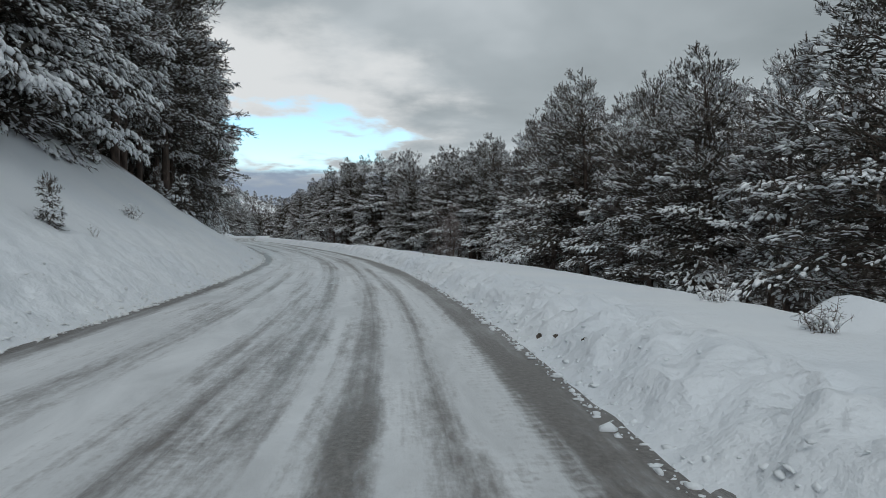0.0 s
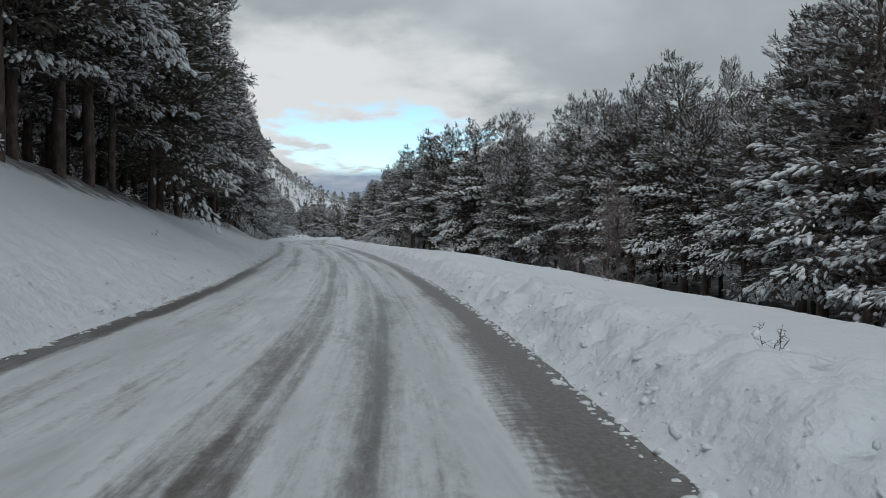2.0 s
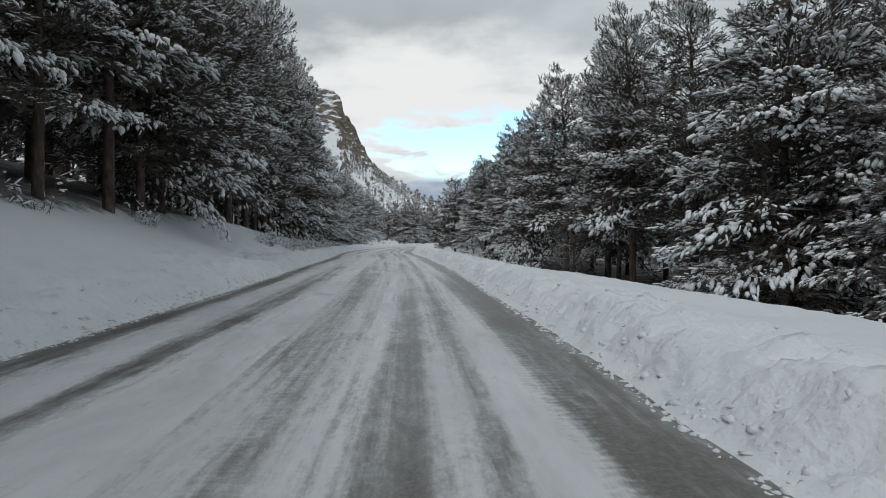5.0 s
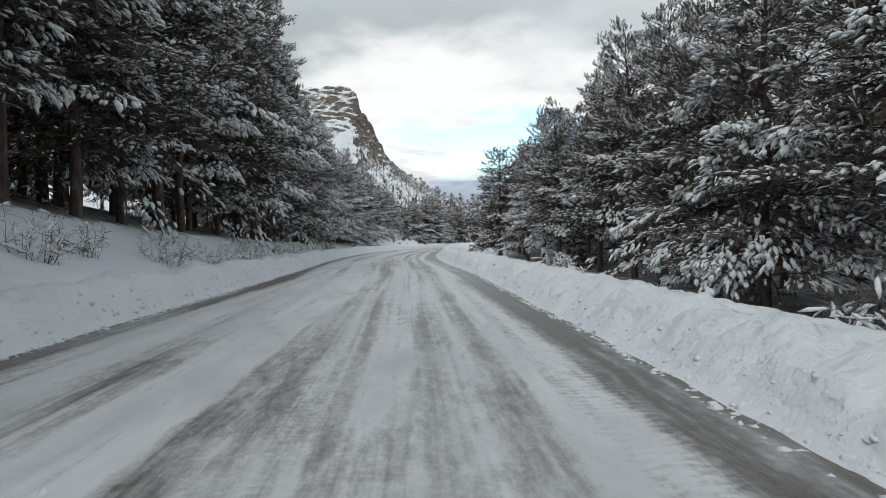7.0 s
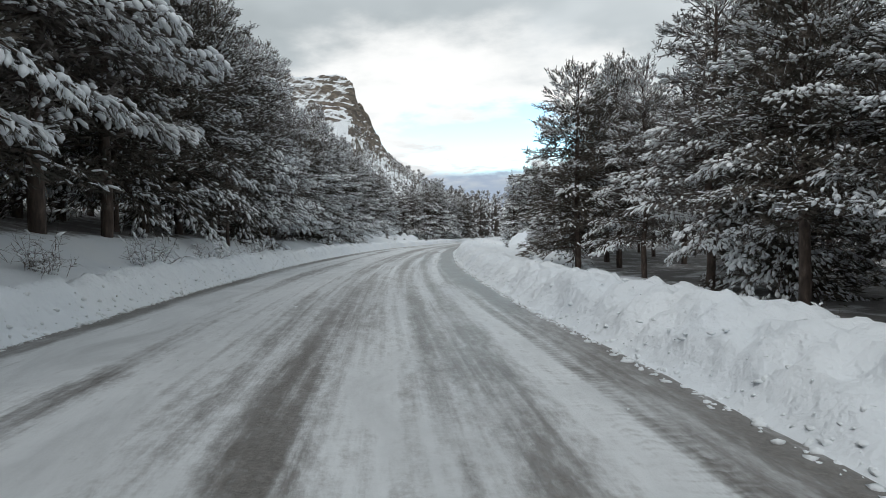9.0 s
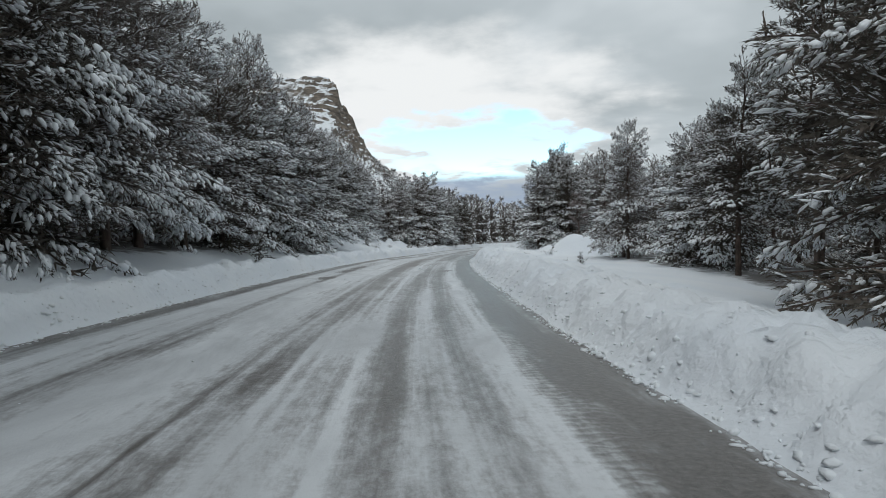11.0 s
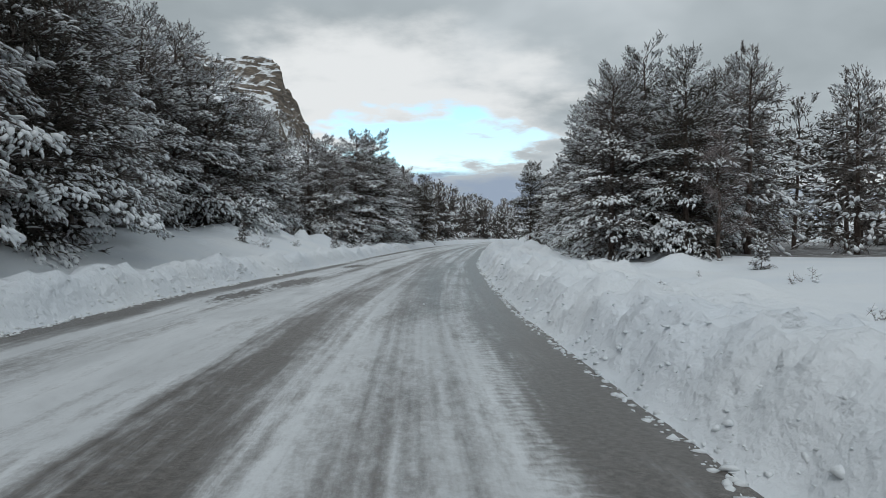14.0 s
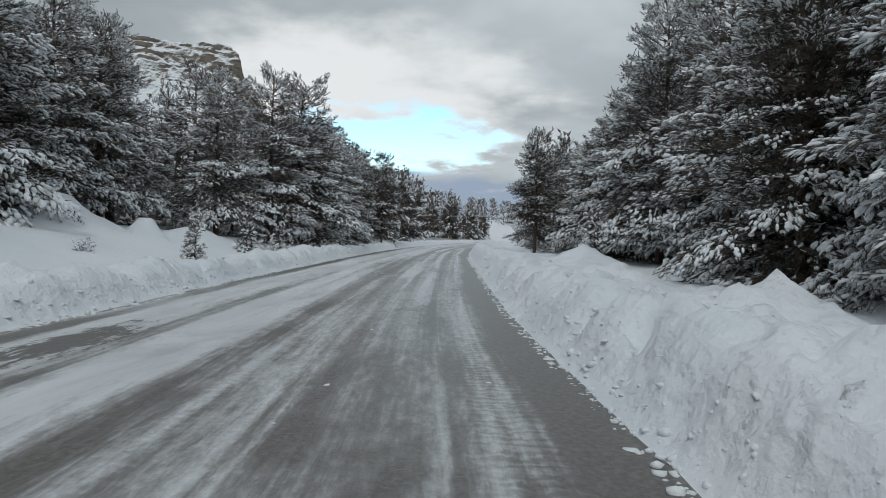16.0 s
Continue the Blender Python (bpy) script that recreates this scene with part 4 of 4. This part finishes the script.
def bare_tree(seed, height, label):
    """A slim leafless tree whose twigs are grey with rime."""
    rs_ = np.random.RandomState(seed)
    wood, twig = Bag(), Bag()
    zs = np.linspace(-0.3, height, 7)
    trunk = np.stack([0.05 * rs_.randn(7), 0.05 * rs_.randn(7), zs], 1)
    wood.add(*tube(trunk, 0.075 * (1 - np.clip(zs, 0, None) / height) + 0.008, 6))
    for i in range(46):
        z = height * (0.15 + 0.83 * rs_.rand())
        az, ln = rs_.rand() * 6.28, 1.7 * (1.08 - z / height) ** 0.6 * (0.6 + 0.4 * rs_.rand())
        way = unit(np.array((math.cos(az), math.sin(az), 0.45 + 0.5 * rs_.rand())))
        o = np.array((np.interp(z, zs, trunk[:, 0]), np.interp(z, zs, trunk[:, 1]), z))
        pts = np.stack([o, o + way * ln * 0.55 + rs_.randn(3) * 0.05, o + way * ln - UP * 0.15 * ln])
        wood.add(*tube(pts, (0.022, 0.013, 0.006), 3))
        for k in range(16):
            a = 0.25 + 0.75 * rs_.rand()
            p = np.array([np.interp(a, (0, 0.55, 1), pts[:, c]) for c in range(3)])
            w = unit(way * 0.5 + rs_.randn(3) * 0.7)
            l2 = 0.2 + 0.4 * rs_.rand()
            twig.add(*tube(np.stack([p, p + w * l2 * 0.5 + rs_.randn(3) * 0.03, p + w * l2]), (0.009, 0.007, 0.003), 3))
    root = new("bare_tree")
    root.empty_display_size = 0.3
    wood.object("trunk", M_BARK, root)
    tagged(twig.object("crown", M_TWIG, root), "rime-grey fine twigs", kind="stuff")
    return tagged(root, label, "bare tree", "bare frosted trees")


def stand(ob, s, d, turn=0.0, scale=1.0, sink=0.05):
    ob.matrix_basis = tree_pose(s, d, turn, scale, sink)
    return ob


for i, (s, d, hh, ld) in enumerate(((12.9, -6.4, 0.95, 0.6), (24.0, -9.6, 1.5, 0.7), (30.5, -7.6, 1.55, 0.7), (32.4, -7.6, 1.2, 0.6), (12.6, 7.3, 1.6, 0.9), (145.8, -7.7, 1.35, 0.75), (193.5, -6.8, 1.15, 0.6),
                                    (185.0, -7.0, 1.2, 0.6), (177.1, -9.7, 0.9, 0.45), (190.5, -7.2, 1.5, 0.65), (165.0, 8.6, 0.9, 0.45), (140.6, 5.4, 0.5, 0.6), (185.2, 5.0, 1.3, 0.55), (36.0, -9.5, 1.3, 0.6), (18.5, -9.8, 1.2, 0.5))):
    stand(sapling(400 + i, hh, "small snow-covered young pine on the bank" if d < 0 else "small snow-covered young pine beside the verge", ld, M_NEEDLE_FROST if i % 3 == 1 else None), s, d, 40 * i)

for i, (s, d, hh, w, mat, ld) in enumerate(((18.6, -6.7, 0.4, 0.25, M_SHRUB, 0.2), (9.0, 5.0, 0.35, 0.3, M_SHRUB, 0.25), (6.2, 4.5, 0.42, 0.16, M_SHRUB, 0.12), (39.0, -9.4, 0.8, 0.6, M_SHRUB, 0.2), (89.7, -7.2, 1.1, 0.8, M_SHRUB, 0.2),
                                            (91.8, -7.3, 0.9, 0.7, M_SHRUB, 0.15), (95.4, -7.0, 1.1, 0.9, M_SHRUB, 0.15), (98.5, -6.6, 1.0, 0.8, M_SHRUB, 0.2), (86.4, 6.9, 1.5, 0.7, M_TWIG, 0.22), (106.0, 7.0, 1.5, 0.8, M_TWIG, 0.22),
                                            (112.8, -7.4, 1.0, 0.8, M_SHRUB, 0.15), (117.0, -7.0, 1.1, 0.9, M_SHRUB, 0.2), (121.0, -6.6, 1.0, 0.8, M_SHRUB, 0.2), (109.5, 6.8, 0.6, 0.5, M_SHRUB, 0.3), (177.4, -8.8, 0.5, 0.35, M_SHRUB, 0.3),
                                            (181.9, -8.6, 0.4, 0.3, M_SHRUB, 0.3), (192.0, -6.6, 1.0, 0.8, M_TWIG, 0.22), (153.2, 6.0, 0.3, 0.5, M_SHRUB, 0.2), (155.6, 6.7, 0.3, 0.4, M_SHRUB, 0.3), (174.6, 5.6, 0.7, 0.9, M_SHRUB, 0.2),
                                            (177.5, 7.4, 0.6, 0.8, M_SHRUB, 0.2), (46.0, 7.6, 1.3, 0.6, M_TWIG, 0.22), (58.0, -9.6, 0.9, 0.8, M_SHRUB, 0.2), (64.0, -9.4, 0.8, 0.7, M_SHRUB, 0.2), (51.5, -9.8, 0.8, 0.8, M_SHRUB, 0.2),
                                            (100.0, 6.0, 1.2, 0.6, M_TWIG, 0.22), (126.0, -6.6, 0.9, 0.8, M_SHRUB, 0.2), (104.5, -6.8, 1.1, 0.9, M_SHRUB, 0.15), (70.0, -9.0, 0.9, 0.8, M_SHRUB, 0.15), (76.0, -8.6, 1.0, 0.8, M_SHRUB, 0.2))):
    stand(shrub(500 + i, hh, w, "frosted leafless shrub white with rime" if mat is M_TWIG else "dry brown leafless shrub poking out of the snow", mat, 22, ld), s, d, 57 * i)

for i, (s, d, hh) in enumerate(((44.5, 9.6, 5.2), (50.0, 12.0, 6.0), (55.5, 12.4, 5.6), (84.0, 8.6, 4.5), (128.5, -8.6, 4.6), (170.0, 9.5, 4.4))):
    stand(bare_tree(650 + i, hh, "slim leafless tree with rime-covered twigs at the forest edge"), s, d, 80 * i, 1.0, 0.1)

for i, (s, d, hh) in enumerate(((25.0, 3.0, 0.22), (26.8, 2.9, 0.30), (5.5, -6.0, 0.30), (8.5, -5.9, 0.28), (10.5, -6.3, 0.26), (14.0, -6.0, 0.3), (43.0, -6.6, 0.25), (48.5, -6.4, 0.22), (35.5, 5.0, 0.16), (93.3, 3.4, 0.14), (142.5, 5.2, 0.22),
                                (145.1, 6.5, 0.2), (163.0, 6.2, 0.18), (161.2, 7.8, 0.55), (154.8, 4.8, 0.3), (161.0, 7.3, 0.3), (157.3, 3.4, 0.18), (158.7, 3.0, 0.2), (150.0, 5.0, 0.22), (168.0, 5.5, 0.2), (100.0, -5.6, 0.15), (107.0, 4.2, 0.15))):
    t = stand(shrub(600 + i, hh, hh * 0.45, "thin dry grass stalk standing in the snow", M_SHRUB, 4, 0.1), s, d, 31 * i)
    t.name = "dry_stalk"
    tagged(t, category="dry grass", group="dry stalks")


def stone(name, seed, size, mat, squash=(0.95, 0.75, 0.9), jag=0.5):
    bm = bmesh.new()
    bmesh.ops.create_icosphere(bm, subdivisions=3, radius=size)
    for v in bm.verts:
        q = v.co / size
        k = 1 + jag * noise.noise(q * 1.3 + Vector((seed, 0, 0))) + jag * 0.4 * noise.noise(q * 3.7 + Vector((0, seed, 0)))
        v.co = Vector((q.x * squash[0], q.y * squash[1], q.z * squash[2])) * size * k
    me = bpy.data.meshes.new(name)
    bm.to_mesh(me)
    bm.free()
    me.materials.append(mat)
    return new(name, me)


for i, (s, d, sz, mat, lab) in enumerate(((163.6, 2.5, 0.075, M_STONE, "ochre limestone boulder half buried in ploughed snow"), (163.0, 3.3, 0.05, M_STONE, "small limestone stone in the snow bank"),
                                          (158.7, 3.0, 0.06, M_SOIL, "dark lump of soil in the snow"), (154.0, 6.2, 0.07, M_SOIL, "dark soil showing through the snow heap"), (155.5, 7.0, 0.06, M_SOIL, "dark soil showing through the snow heap"),
                                          (168.0, 4.0, 0.04, M_SOIL, "dark lump of soil in the snow"), (7.5, 1.78, 0.04, M_SOIL, "dark lump of soil in the snow"), (7.2, 1.9, 0.03, M_SOIL, "dark lump of soil in the snow"), (6.3, 1.95, 0.035, M_SOIL, "dark lump of soil in the snow"))):
    o = stone("boulder" if sz > 0.3 else "stone", 3 + i, sz, mat)
    zz = float(ground_height(s, d)) if not road_left(s) < d < road_right(s) else 0.0
    x, y = place(s, d)
    o.matrix_basis = pose(float(x), float(y), zz + sz * 0.3, 10 * i, 5, 70 * i)
    tagged(o, lab, "stone", "stones by the road")

# broken snow thrown up by the plough along both edges
ico = bmesh.new()
bmesh.ops.create_icosphere(ico, subdivisions=1, radius=1.0)
ico_v = np.array([v.co[:] for v in ico.verts])
ico_f = np.array([[v.index for v in f.verts] for f in ico.faces])
ico.free()
def lumps(count, right, name, label, mat):
    """Crumbs and clods of snow strewn over one ploughed edge."""
    s = -3 + 208 * rng.rand(count)
    off = np.where(rng.rand(count) < 0.86, np.abs(rng.randn(count)) * 0.24 - 0.10, 0.15 + rng.rand(count) ** 1.2 * np.where(s > 80, 1.7, 1.3))
    strewn = rng.rand(count) < 0.006
    off = np.where(strewn, -0.4 - 5.2 * rng.rand(count), off)
    d = road_right(s) + off if right else road_left(s) - off
    rad_ = (0.011 + 0.036 * rng.rand(count) ** 3.0) * np.where(off > 0.5, 0.75, 1.0)
    zz = np.where((d < road_left(s)) | (d > road_right(s)), np.maximum(ground_height(s, d), 0.0), 0.0)
    x, y = place(s, d)
    at_ = np.stack([x, y, zz - 0.05 * rad_], 1)
    v = ico_v[None] * (1 + 0.28 * rng.randn(count, len(ico_v), 1)).clip(0.5, 1.6) * rad_[:, None, None] * (1 + 0.35 * rng.randn(count, 1, 3)).clip(0.5, 1.6) * (1.1, 1.1, 0.65)
    f = (ico_f[None] + (np.arange(count) * len(ico_v))[:, None, None]).reshape(-1, 3)
    ob = mesh_object(name, (v + at_[:, None]).reshape(-1, 3), f, [mat], True)
    tagged(ob, label, "snow lumps", kind="stuff")


lumps(12000, True, "snow_clods", "broken lumps of ploughed snow along the road edge", M_CLOD)
lumps(11000, False, "gritty_snow_clods", "ploughed snow lumps stained with ochre grit", M_CLOD_DIRTY)

# a few clods fallen in the lane
for i, (s, d, sz) in enumerate(((146.3, -0.6, 0.075), (146.9, -0.4, 0.05), (145.8, -0.45, 0.045), (147.6, -0.75, 0.035), (149.9, -0.4, 0.06), (149.3, -0.5, 0.04), (45.6, -0.5, 0.05), (44.6, -0.7, 0.035), (43.2, 0.1, 0.03))):
    o = stone("snow_clod", 40 + i, sz, M_CLOD, (1.2, 0.9, 0.6), 0.7)
    x, y = place(s, d)
    o.matrix_basis = pose(float(x), float(y), sz * 0.3, 0, 0, 70 * i)
    tagged(o, "broken clod of snow lying in the lane", "snow clod", "clods on the road")
